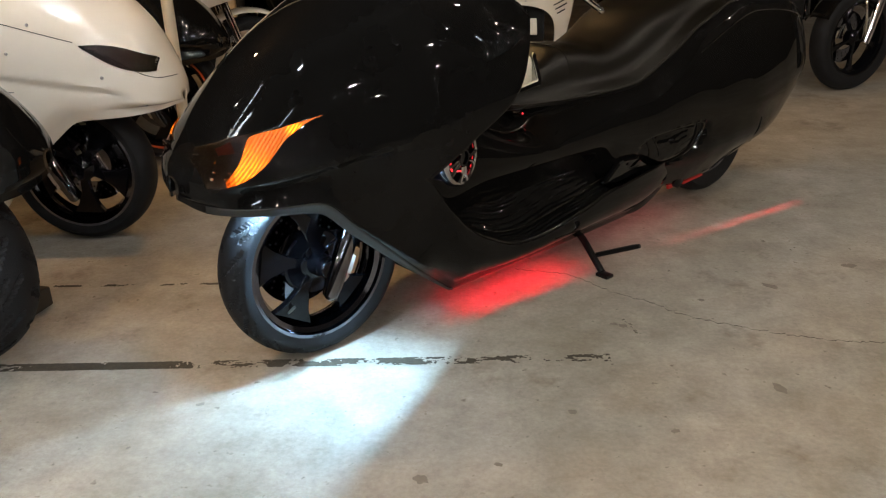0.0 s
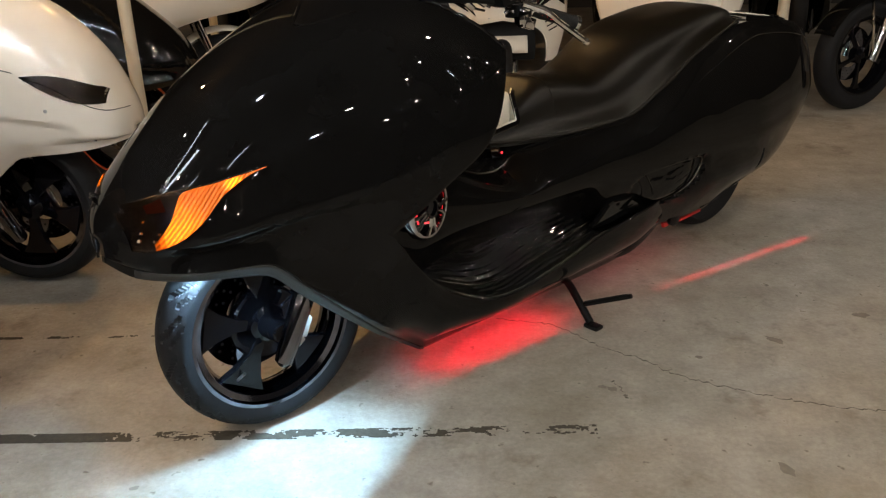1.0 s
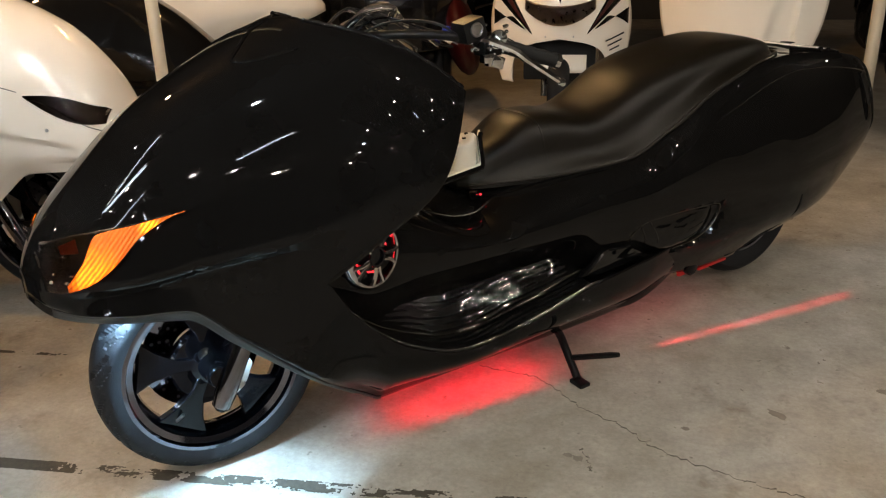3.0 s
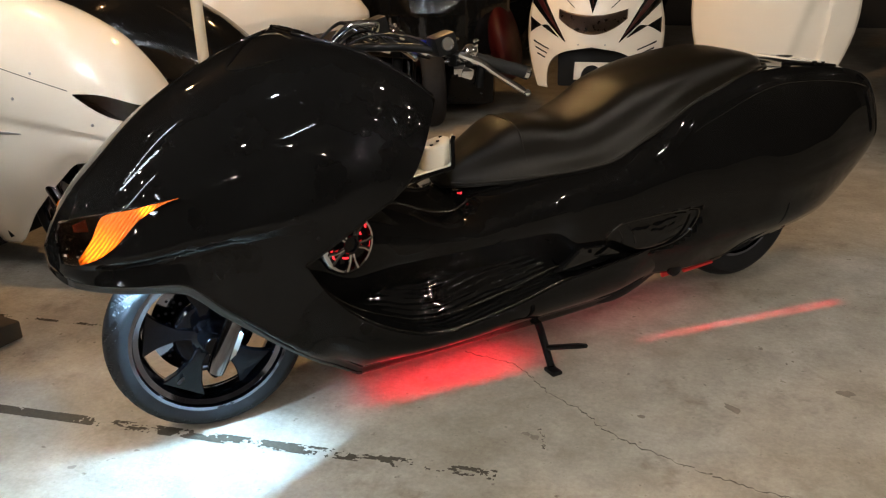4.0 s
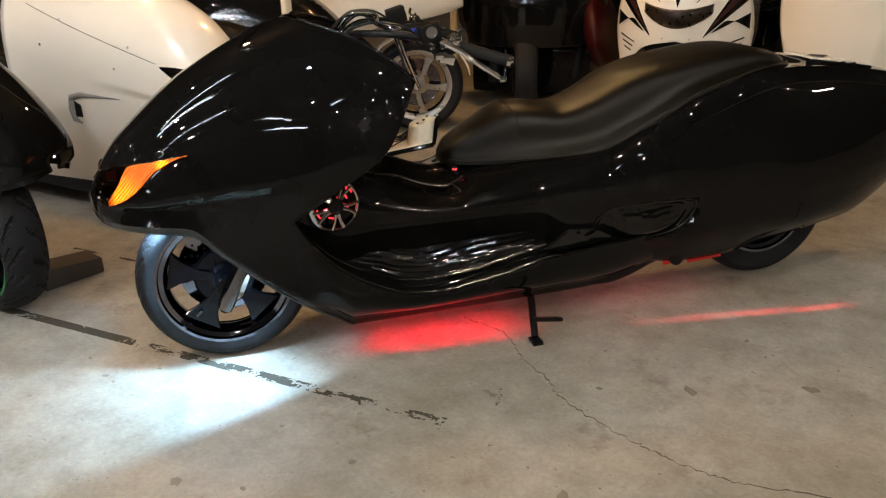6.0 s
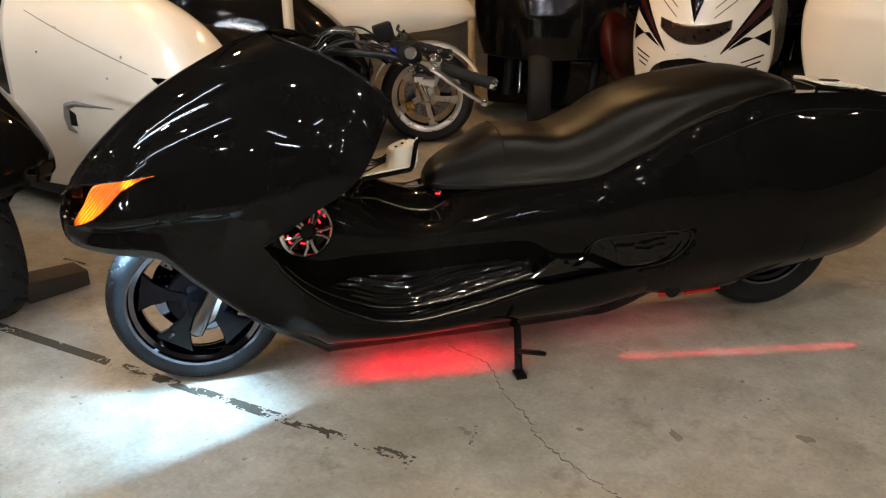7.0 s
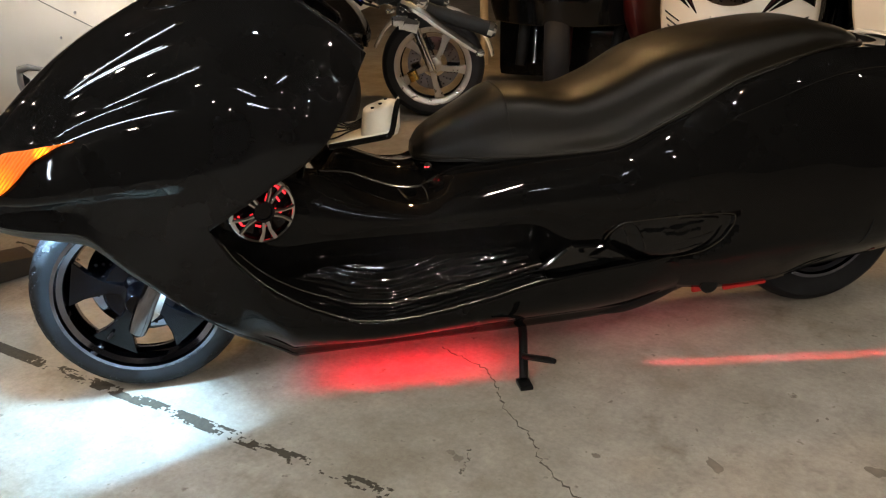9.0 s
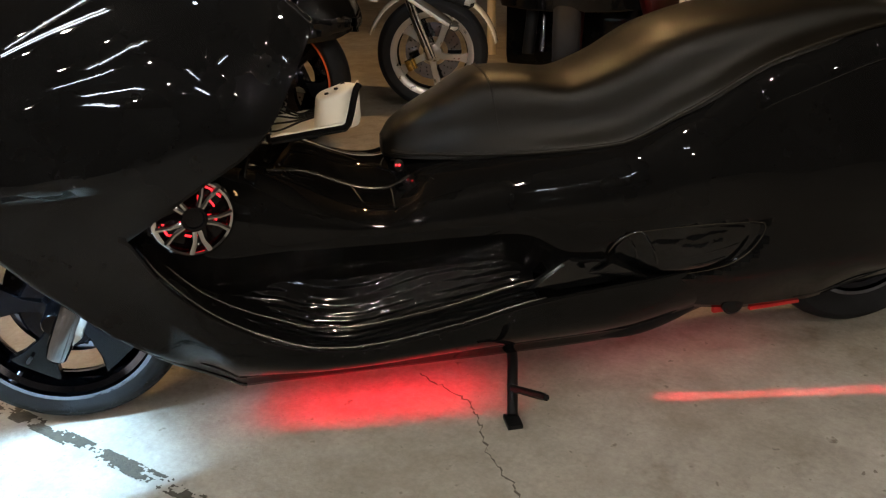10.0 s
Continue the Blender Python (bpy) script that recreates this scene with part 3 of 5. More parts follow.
def fairing_section(x, C=LOWRIDER):
    """Half section (y, z) from the ridge down to the lower edge."""
    zt, w, zm, zl, yl = C.top(x), C.wide(x), C.mid(x), C.low(x), C.lowy(x)
    out = []
    for i in range(41):
        full = math.pi / 2 * (0.93 if C.cut_low else 1.0)
        a = full * i / 40
        zz = math.cos(a) ** 0.86 - math.cos(full) ** 0.86
        z = zm + (zt - zm) * zz / (1 - math.cos(full) ** 0.86)
        flare = C.flare * step(-0.26, -0.12, x) * (1 - step(0.18, 0.45, x)) * math.exp(-((z - zm) / 0.055) ** 2)
        out.append((w * math.sin(a) ** 0.92 + flare - C.flare * 0.5 * step(-0.26, -0.12, x) * (1 - step(0.18, 0.45, x)) * math.sin(a), z))
    w = out[-1][0]
    # a rolled-under ridge, an upright flank and a turned-in lip
    drop = min(0.022, 0.25 * (zm - zl))
    near = step(-0.28, -0.18, x) * (1 - step(0.12, 0.36, x))
    out_turn = near if C.cut_low else 0.0
    tuck = (0.020 if C.cut_low else 0.016) * near
    band = min(0.034, 0.3 * (zm - zl))
    yc, zc = yl + 0.020 * step(-0.3, -0.1, x), zl + band
    yc += (w - tuck + 0.013 - yc) * out_turn
    for i in range(1, 6):
        out.append((w - tuck * i / 5, zm - drop * i / 5))
    for i in range(1, 27):
        s = i / 26
        out.append((w - tuck + (yc - w + tuck) * s ** (3.2 - 2.0 * out_turn), zm - drop + (zc - zm + drop) * s))
    for i in range(1, 7):
        s = i / 6
        out.append((yc + (yl - yc) * s, zc + (zl - zc) * s))
    return out


def at_height(sec, z):
    for (y0, z0), (y1, z1) in zip(sec, sec[1:]):
        if z0 >= z >= z1:
            t = 0 if z0 == z1 else (z0 - z) / (z0 - z1)
            return y0 + (y1 - y0) * t
    return sec[-1][0]


def fairing_y(x, z, C=LOWRIDER):
    return at_height(fairing_section(x, C), z)


def fairing(parent, paint, C=LOWRIDER):
    if C.cut_low:
        xs = [C.x0 + (0.26 - C.x0) * (i / 40) ** 1.4 for i in range(41)] + [0.264 + (C.x1 - 0.264) * i / 26 for i in range(27)]
    else:
        xs = [C.x0 + (C.x1 - C.x0) * (i / 60) ** 1.5 for i in range(61)]
    upper, lower = [], []

    def run(x, sec, hi, lo, n):
        keep = [(at_height(sec, hi), hi)] + [p for p in sec if lo + 1e-4 < p[1] < hi - 1e-4] + [(at_height(sec, lo), lo)]
        length = [0]
        for a, b in zip(keep, keep[1:]):
            length.append(length[-1] + math.dist(a, b))
        row = []
        for k in range(n):
            q = length[-1] * k / (n - 1)
            j = min(max(m for m in range(len(length)) if length[m] <= q + 1e-9), len(keep) - 2)
            t = (q - length[j]) / max(1e-9, length[j + 1] - length[j])
            row.append((x, -(keep[j][0] + (keep[j + 1][0] - keep[j][0]) * t), keep[j][1] + (keep[j + 1][1] - keep[j][1]) * t))
        return row

    for x in xs:
        sec = fairing_section(x, C)
        hi = C.cut_top(x) if C.cut_top and x > 0.315 else sec[0][1]
        zm, zl = C.mid(x), sec[-1][1]
        split = C.cut_low(x) if C.cut_low and x > 0.2615 else zl + 0.56 * (zm - zl) if C.cut_low is None else max(zl + 0.35 * (zm - zl), min(zm - 0.03, 0.515 - 0.1 * (0.262 - x)))
        if split > zm - 0.004 and x < 0.26:
            split = zl + 0.5 * (zm - zl)
        upper.append(run(x, sec, hi, split, 50))
        if not (C.cut_low and x > 0.2615):
            lower.append(run(x, sec, split, zl, 26))
    bm = grid(B(), upper)
    if C is LOWRIDER:
        lower += [sill_row(0.27 + 1.28 * k / 76, 26) for k in range(77)]
    grid(bm, lower)
    bm = mirrored(bm)
    return part("front_fairing", bm, paint, parent, "smooth one-piece front fairing and sill", thick=0.006, angle=30)


S_TOP = curve((0.2, 0.56), (0.26, 0.515), (0.31, 0.432), (0.40, 0.338), (0.505, 0.272), (0.595, 0.237), (0.68, 0.229), (0.885, 0.252), (1.07, 0.288), (1.3, 0.30), (1.55, 0.30))
S_TOPY = curve((0.2, 0.285), (0.41, 0.297), (0.7, 0.290), (1.1, 0.277), (1.3, 0.258), (1.45, 0.222), (1.55, 0.185))
BELLY = curve((0.4216, 0.101), (0.8, 0.107), (1.05, 0.112), (1.29, 0.120), (1.43, 0.145), (1.5, 0.165), (1.55, 0.185))


def S_LOW(x):
    return 0.101 + 0.765 * (0.4216 - x) if x < 0.4216 else BELLY(x)


S_LOWY = curve((0.2, 0.222), (0.24, 0.224), (0.42, 0.178), (0.7, 0.180), (1.2, 0.186), (1.55, 0.165))


def sill_row(x, n):
    """Points of the sill from its upper edge to the belly line."""
    zt, yt, zl, yl = S_TOP(x), S_TOPY(x), S_LOW(x), S_LOWY(x)
    blend = step(0.27, 0.44, x)
    y0 = fairing_y(min(x, 0.42), zt)
    yt = y0 + (yt - y0) * blend
    band = min(0.034, 0.3 * (zt - zl))
    yc, zc = yl + 0.020, zl + band
    path = [(yt + (yc - yt) * (k / 30) ** 3.2, zt + (zc - zt) * k / 30) for k in range(31)]
    path += [(yc + (yl - yc) * k / 6, zc + (zl - zc) * k / 6) for k in range(1, 7)]
    pts = []
    for own, z in path:
        y1 = fairing_y(min(x, 0.42), z)
        pts.append((y1 + (own - y1) * blend, z))
    length = [0]
    for a, b in zip(pts, pts[1:]):
        length.append(length[-1] + math.dist(a, b))
    row = []
    for k in range(n):
        q = length[-1] * k / (n - 1)
        j = min(max(m for m in range(len(length)) if length[m] <= q + 1e-9), len(pts) - 2)
        t = (q - length[j]) / max(1e-9, length[j + 1] - length[j])
        row.append((x, -(pts[j][0] + (pts[j + 1][0] - pts[j][0]) * t), pts[j][1] + (pts[j + 1][1] - pts[j][1]) * t))
    return row


B_TOP = curve((0.24, 0.60), (0.40, 0.62), (0.50, 0.60), (0.58, 0.574), (0.62, 0.556), (0.67, 0.534), (0.72, 0.518), (0.76, 0.514), (0.80, 0.528), (0.85, 0.560), (1.0, 0.578), (1.25, 0.598), (1.4, 0.662), (1.6, 0.762), (1.87, 0.812), (2.1, 0.80), (2.36, 0.762), (2.55, 0.705), (2.66, 0.62), (2.72, 0.52))
B_WIDE = curve((0.3, 0.25), (0.5, 0.262), (0.8, 0.262), (1.1, 0.268), (1.5, 0.29), (1.9, 0.285), (2.2, 0.245), (2.4, 0.195), (2.6, 0.12), (2.72, 0.03))
B_MID = curve((0.3, 0.50), (1.0, 0.47), (1.5, 0.465), (2.0, 0.44), (2.4, 0.47), (2.72, 0.505))
B_LOW = curve((0.3, 0.32), (0.55, 0.25), (1.1, 0.27), (1.4, 0.195), (1.52, 0.172), (1.62, 0.162), (1.76, 0.165), (1.9, 0.195), (2.1, 0.215), (2.3, 0.24), (2.5, 0.33), (2.65, 0.42), (2.72, 0.49))
B_EDGE = curve((0.3, 0.22), (0.5, 0.17), (0.62, 0.10), (0.8, 0.11), (1.1, 0.19), (1.4, 0.21), (1.8, 0.20), (2.03, 0.16), (2.3, 0.14), (2.5, 0.09), (2.72, 0.012))


SCOOP = bend([(1.341, 0, 0.292), (1.425, 0, 0.290), (1.513, 0, 0.309), (1.567, 0, 0.363), (1.580, 0, 0.418), (1.50, 0, 0.427), (1.414, 0, 0.428), (1.330, 0, 0.424), (1.264, 0, 0.413), (1.232, 0, 0.360), (1.280, 0, 0.322), (1.341, 0, 0.292)], 6)
SCOOP_C = (1.412, 0.360)
SCOOP_A = sorted((math.atan2(p.z - SCOOP_C[1], p.x - SCOOP_C[0]), math.hypot(p.z - SCOOP_C[1], p.x - SCOOP_C[0])) for p in SCOOP[:-1])


def scoop_r(a):
    """Distance from the middle of the side scoop to its outline."""
    return float(np.interp(a, [q[0] for q in SCOOP_A], [q[1] for q in SCOOP_A], period=2 * math.pi))


def body_y(x, z):
    zt, w, zm, zl = B_TOP(x), B_WIDE(x), B_MID(x), B_LOW(x)
    if z > zm:
        s = (z - zm) / (zt - zm)
        y = B_EDGE(x) + (w - B_EDGE(x)) * max(0, 1 - s ** (2.3 - 1.0 * step(1.35, 1.65, x))) ** 0.62
    else:
        s = (zm - z) / max(0.02, zm - zl)
        y = w - (0.10 * w / 0.27) * s ** 1.7
    # the tail flank flares out below a crease and tucks in again at the skirt
    along = step(1.46, 1.66, x) * step(2.40, 2.05, x)
    crease = 0.418 - 0.03 * step(1.7, 2.1, x)
    y += 0.024 * along * (step(crease, crease - 0.11, z) - step(crease - 0.11, zl, z) if zl < crease - 0.12 else 0)
    y -= 0.075 * step(0.47, 0.30, z) * step(0.36, 0.55, x) * step(1.14, 1.0, x)
    if 1.2 < x < 1.62 and 0.26 < z < 0.46:
        dx, dz = x - SCOOP_C[0], z - SCOOP_C[1]
        y -= 0.036 * step(1.10, 0.85, math.hypot(dx, dz) / scoop_r(math.atan2(dz, dx)))
    return y


def main_body(parent, paint, x0=0.24):
    rows = []
    for i in range(150):
        x = x0 + (2.72 - x0) * i / 149
        zt, zl = B_TOP(x), B_LOW(x)
        crown = -0.006 + 0.012 * step(2.0, 2.1, x) + 0.044 * step(0.50, 0.58, x) * step(0.87, 0.80, x)
        row = [(x, -B_EDGE(x) * q, zt + crown * (1 - q * q)) for q in (0, 0.2, 0.4, 0.6, 0.8, 0.92)]
        for k in range(49):
            s = k / 48
            z = zt + (zl - zt) * s
            row.append((x, -body_y(x, z), z))
        rows.append(row)
    return part("main_body", mirrored(grid(B(), rows)), paint, parent, "glossy side and tail bodywork", thick=0.006, angle=26)


def foot_panels(parent):
    for side in (-1, 1):
        rows = []
        for i in range(110):
            x = 0.268 + 0.812 * i / 109
            row = []
            for k in range(60):
                q = k / 59
                y = S_TOPY(x) - 0.02 - 0.15 * q
                z = S_TOP(x) - 0.010 + 0.012 * q + 0.13 * q ** 2.5 * step(0.34, 0.6, x)
                edge = step(0, 0.15, q) * step(0.30, 0.5, x) * step(1.08, 1.0, x)
                z += edge * (0.006 * noise.noise((x * 5, y * 42, 1.3)) + 0.0016 * noise.noise((x * 18 + 4, y * 140, 7.7)) + 0.0013 * math.sin(y * 520 + 9 * noise.noise((x * 4, 0, 2))))
                row.append((x, side * y, z))
            rows.append(row)
        part("foot_board", grid(B(), rows), CRINKLE, parent, "wrinkled glossy black floorboard", thick=0.004, angle=60)
        for off, lift, r in ((0.004, 0.002, 0.0024), (0.062, 0.020, 0.0020)):
            bm = B()
            tube(bm, [(x, side * (S_TOPY(x) - off), S_TOP(x) + lift * step(0.3, 0.55, x)) for x in [0.285 + 0.80 * k / 70 for k in range(71)]], r, 6)
            part("edge_bead", bm, BEAD, parent, "thin glossy edge bead")
        # grille in the rear recess
        rows = []
        for i in range(80):
            row = []
            for k in range(20):
                a, r = 2 * math.pi * i / 79, k / 19
                x = SCOOP_C[0] + 0.94 * r * scoop_r(a) * math.cos(a)
                z = SCOOP_C[1] + 0.94 * r * scoop_r(a) * math.sin(a)
                low = z - 0.360 - 0.10 * (x - 1.41)
                y = body_y(x, z) + 0.006 + (1 - r ** 4) * (0.020 - 0.42 * (z - SCOOP_C[1])) + step(1, 0.8, r) * (0.004 + 0.0002 * math.sin(low * 300 - 70 * (x - 1.36) ** 2) + 0.004 * noise.noise((x * 9, z * 18, 5.0)) + 0.0011 * noise.noise((x * 34, z * 60, 2.0)))
                row.append((x, side * y, z))
            rows.append(row)
        part("side_scoop", grid(B(), rows), SCOOPFILM, parent, "wrinkled glossy black scoop panel", angle=60)
        bm = B()
        tube(bm, [(x, side * (body_y(x, z) + 0.001), z) for x, z in [(SCOOP_C[0] + 0.99 * scoop_r(a) * math.cos(a), SCOOP_C[1] + 0.99 * scoop_r(a) * math.sin(a)) for a in [math.pi * 2 * k / 72 for k in range(73)]]], 0.0026, 8)
        part("scoop_rim", bm, BEAD, parent)
        for f0, f1 in (((1.275, 0.405), (1.300, 0.335)), ((1.305, 0.415), (1.345, 0.330)), ((1.40, 0.345), (1.53, 0.370)), ((1.42, 0.325), (1.50, 0.340))):
            bm = B()
            pts = []
            for k in range(13):
                t = k / 12
                x, z = f0[0] + (f1[0] - f0[0]) * t + 0.006 * math.sin(3 * t), f0[1] + (f1[1] - f0[1]) * t
                r = math.hypot(x - SCOOP_C[0], z - SCOOP_C[1]) / scoop_r(math.atan2(z - SCOOP_C[1], x - SCOOP_C[0])) / 0.94
                pts.append((x, side * (body_y(x, z) + 0.009 + (1 - min(1, r) ** 4) * (0.020 - 0.42 * (z - SCOOP_C[1]))), z))
            tube(bm, pts, [0.0008] + [0.0028 + 0.0012 * noise.noise((q * 1.7, f0[0] * 20, 4)) for q in range(11)] + [0.0008], 7)
            part("film_fold", bm, CRINKLE, parent, "glossy fold in the film")
        # folded passenger footrest ahead of the scoop
        rim = [(1.045, 0.303), (1.142, 0.366), (1.228, 0.361), (1.318, 0.310), (1.24, 0.292), (1.12, 0.290)]
        cx, cz = 1.18, 0.325
        rows = []
        for f, out in ((1.0, 0.001), (0.97, 0.012), (0.85, 0.016), (0.4, 0.017), (0.05, 0.017)):
            ring = []
            for i in range(len(rim)):
                (xa, za), (xb, zb) = rim[i], rim[(i + 1) % len(rim)]
                for q in range(6):
                    x, z = xa + (xb - xa) * q / 6, za + (zb - za) * q / 6
                    x, z = cx + (x - cx) * f, cz + (z - cz) * f
                    ring.append((x, side * (max(body_y(x, z), S_TOPY(x) - 0.045) + out), z))
            rows.append(ring)
        part("footrest_cover", grid(B(), rows, loop=True, cap=True), CRINKLE, parent, "folded glossy black passenger footrest", angle=20)
        bm = B()
        tube(bm, bend([(x, side * (body_y(x, z) + 0.0005), z) for x, z in ((1.73, 0.180), (1.82, 0.196), (1.92, 0.238), (1.985, 0.300), (2.0, 0.36))], 6), 0.002, 6)
        part("panel_seam", bm, UNDER, parent)


SEAT_TOP = curve((0.775, 0.60), (0.80, 0.63), (0.9, 0.690), (1.0, 0.737), (1.06, 0.736), (1.17, 0.722), (1.27, 0.752), (1.4, 0.816), (1.55, 0.851), (1.8, 0.874), (1.93, 0.852), (2.0, 0.825), (2.035, 0.80))
SEAT_LOW = curve((0.775, 0.57), (1.0, 0.572), (1.25, 0.588), (1.4, 0.655), (1.6, 0.756), (1.87, 0.806), (2.035, 0.79))
SEAT_W = curve((0.775, 0.045), (0.80, 0.085), (0.9, 0.125), (1.0, 0.155), (1.25, 0.20), (1.5, 0.222), (1.75, 0.205), (1.92, 0.15), (2.0, 0.09), (2.035, 0.03))


SEAT_U = spline((0, 0.0), (0.15, 0.34), (0.32, 0.62), (0.48, 0.735), (0.62, 0.775), (0.78, 0.86), (0.93, 0.985), (1.0, 1.0))
SEAT_V = spline((0, 1.0), (0.15, 0.985), (0.32, 0.88), (0.48, 0.68), (0.62, 0.45), (0.78, 0.24), (0.93, 0.08), (1.0, 0.0))


def seat_profile(s):
    """Half section of the seat, from its ridge (0) to the skirt (1)."""
    return SEAT_U(s), SEAT_V(s)


def seat(parent):
    rows = []
    for i in range(90):
        x = 0.775 + 1.26 * (0.5 - 0.5 * math.cos(math.pi * i / 89))
        zt, zl, w = SEAT_TOP(x), SEAT_LOW(x), SEAT_W(x)
        ring = []
        for k in range(-26, 27):
            u, v = seat_profile(abs(k) / 26)
            ring.append((x, w * u * (1 if k > 0 else -1), zl + (zt - zl) * v))
        ring += [(x, w * 0.6, zl - 0.01), (x, -w * 0.6, zl - 0.01)]
        rows.append(ring)
    s = part("seat", grid(B(), rows, loop=True, cap=True), LEATHER, parent, "black vinyl two-level seat", angle=60)
    bm = B()
    for side in (-1, 1):
        tube(bm, [(x, side * (SEAT_W(x) + 0.001), SEAT_LOW(x) + 0.012) for x in [0.79 + 1.235 * k / 50 for k in range(51)]], 0.0045, 8)
    part("welt", bm, WELT, s, "worn piping along the seat edge")
    bm = B()
    x = 1.0
    tube(bm, [(x + 0.03 * (k / 19) ** 2, SEAT_W(x) * seat_profile(abs(k) / 19)[0] * (1 if k > 0 else -1), SEAT_LOW(x) + (SEAT_TOP(x) - SEAT_LOW(x)) * seat_profile(abs(k) / 19)[1] + 0.0005) for k in range(-18, 19)], 0.0028, 6)
    part("seam", bm, LEATHER, s)
    return s


def fork_leg(parent, y, mat=CHROME):
    f = new("fork_leg")
    f.parent = parent
    bm = B()
    tube(bm, [(0.20, y, 0.54), (0.13, y, 0.385)], 0.021, 16)
    part("fork_tube", bm, mat, f, "polished fork tube")
    bm = B()
    tube(bm, [(0.140, y, 0.41), (0.132, y, 0.395), (0.05, y, 0.225), (0.036, y, 0.195), (0.03, y, 0.186)], [0.024, 0.028, 0.026, 0.022, 0.010], 18)
    part("fork_slider", bm, DARKCHROME, f, "polished fork slider")
    bm = B()
    box(bm, (0.03, 0.03, 0.055), (0.098, y, 0.275), 0.008, Matrix.Rotation(radians(25), 4, "Y"))
    box(bm, (0.045, 0.022, 0.022), (0.075, y, 0.235), 0.006, Matrix.Rotation(radians(-35), 4, "Y"))
    part("caliper_bracket", bm, SILVER, f, "bare aluminium caliper bracket")


def scooter(m, paint, label, wheelmat=RIMBLACK, stripe=None, fine=False, group="", C=LOWRIDER, R=0.27, flip=0, wy=0.0, width=0.13, steer=0.0, phase=0.0):
    s = thing("motor_scooter", m, label, "scooter", group)
    fairing(s, paint, C)
    main_body(s, paint, 0.24 if C is LOWRIDER else 0.86)
    bm = B()
    grid(bm, [[(0.43 + 0.07 * k / 6, y, 0.36 + 0.30 * k / 6) for y in [-0.21 + 0.42 * q / 12 for q in range(13)]] for k in range(7)])
    part("leg_shield", bm, BLACK, s, "black inner leg shield", thick=0.005)
    if C is LOWRIDER:
        foot_panels(s)
    seat(s)
    wheel(s, "front_wheel", (0.048, wy, R), R, width, R - 0.062, wheelmat, "five", stripe, fine, flip + steer, phase=phase)
    wheel(s, "rear_wheel", (2.015, 0, 0.268), 0.268, 0.125, 0.175, wheelmat, "five", stripe, False, flip)
    for y in (-0.125, 0.125):
        fork_leg(s, y)
    # belly pan, arch liner and rear hugger close the body from below
    bm = B()
    grid(bm, [[(x, y, S_LOW(x) + (0.17 if abs(y) < 0.145 else 0.014)) for y in (-S_LOWY(x) + 0.004, -S_LOWY(x) + 0.012, -0.14, 0.14, S_LOWY(x) - 0.012, S_LOWY(x) - 0.004)] for x in [0.42 + 1.1 * k / 20 for k in range(21)]])
    part("belly_pan", bm, UNDER, s, "dull black belly pan")
    for x, name in ((0.435, "front_baffle"), (1.08, "rear_baffle")):
        bm = B()
        box(bm, (0.006, 2 * S_LOWY(x) - 0.03, 0.17), (x, 0, S_LOW(x) + 0.095), 0.001)
        part(name, bm, UNDER, s)
    bm = B()
    grid(bm, [[(0.055 + 0.315 * math.cos(a), y, 0.26 + 0.295 * math.sin(a)) for y in (-0.16, 0.16)] for a in [radians(-20 + 120 * k / 16) for k in range(17)]])
    part("arch_liner", bm, UNDER, s, "black inner wheel arch", thick=0.004)
    bm = B()
    grid(bm, [[(x, y, B_LOW(x) + 0.08 + 0.16 * step(1.65, 1.85, x)) for y in (-B_WIDE(x) * 0.6, B_WIDE(x) * 0.6)] for x in [1.45 + 1.1 * k / 20 for k in range(21)]])
    part("rear_liner", bm, UNDER, s, "black inner rear arch")
    bm = B()
    tube(bm, bend([(1.2, 0.0, 0.22), (1.6, -0.09, 0.22), (2.02, -0.10, 0.27)]), 0.035, 10)
    part("swingarm", bm, UNDER, s)
    return s


def lens(parent, side, mat, x0, x1, zlo, zhi, lift, name, label, nx=22, nz=10):
    """A lamp glass that lies on the fairing skin."""
    rows = []
    for i in range(nx + 1):
        x = x0 + (x1 - x0) * i / nx
        a, b = zlo(x), zhi(x)
        up = lift * step(x0 - 0.004, x0 + 0.035, x)
        rows.append([(x - up * 0.4, side * (fairing_y(x, a + (b - a) * k / nz) + up), a + (b - a) * k / nz) for k in range(nz + 1)])
    return part(name, grid(B(), rows), mat, parent, label, thick=0.003, angle=60)


hero = scooter(pose(-0.283, 2.299, 0, 0, 0, 46.0), BLACK, "long low glossy black custom scooter on its side stand", BLACKCHROME, fine=True, wy=-0.028, width=0.125, steer=-1.5, phase=31.0)

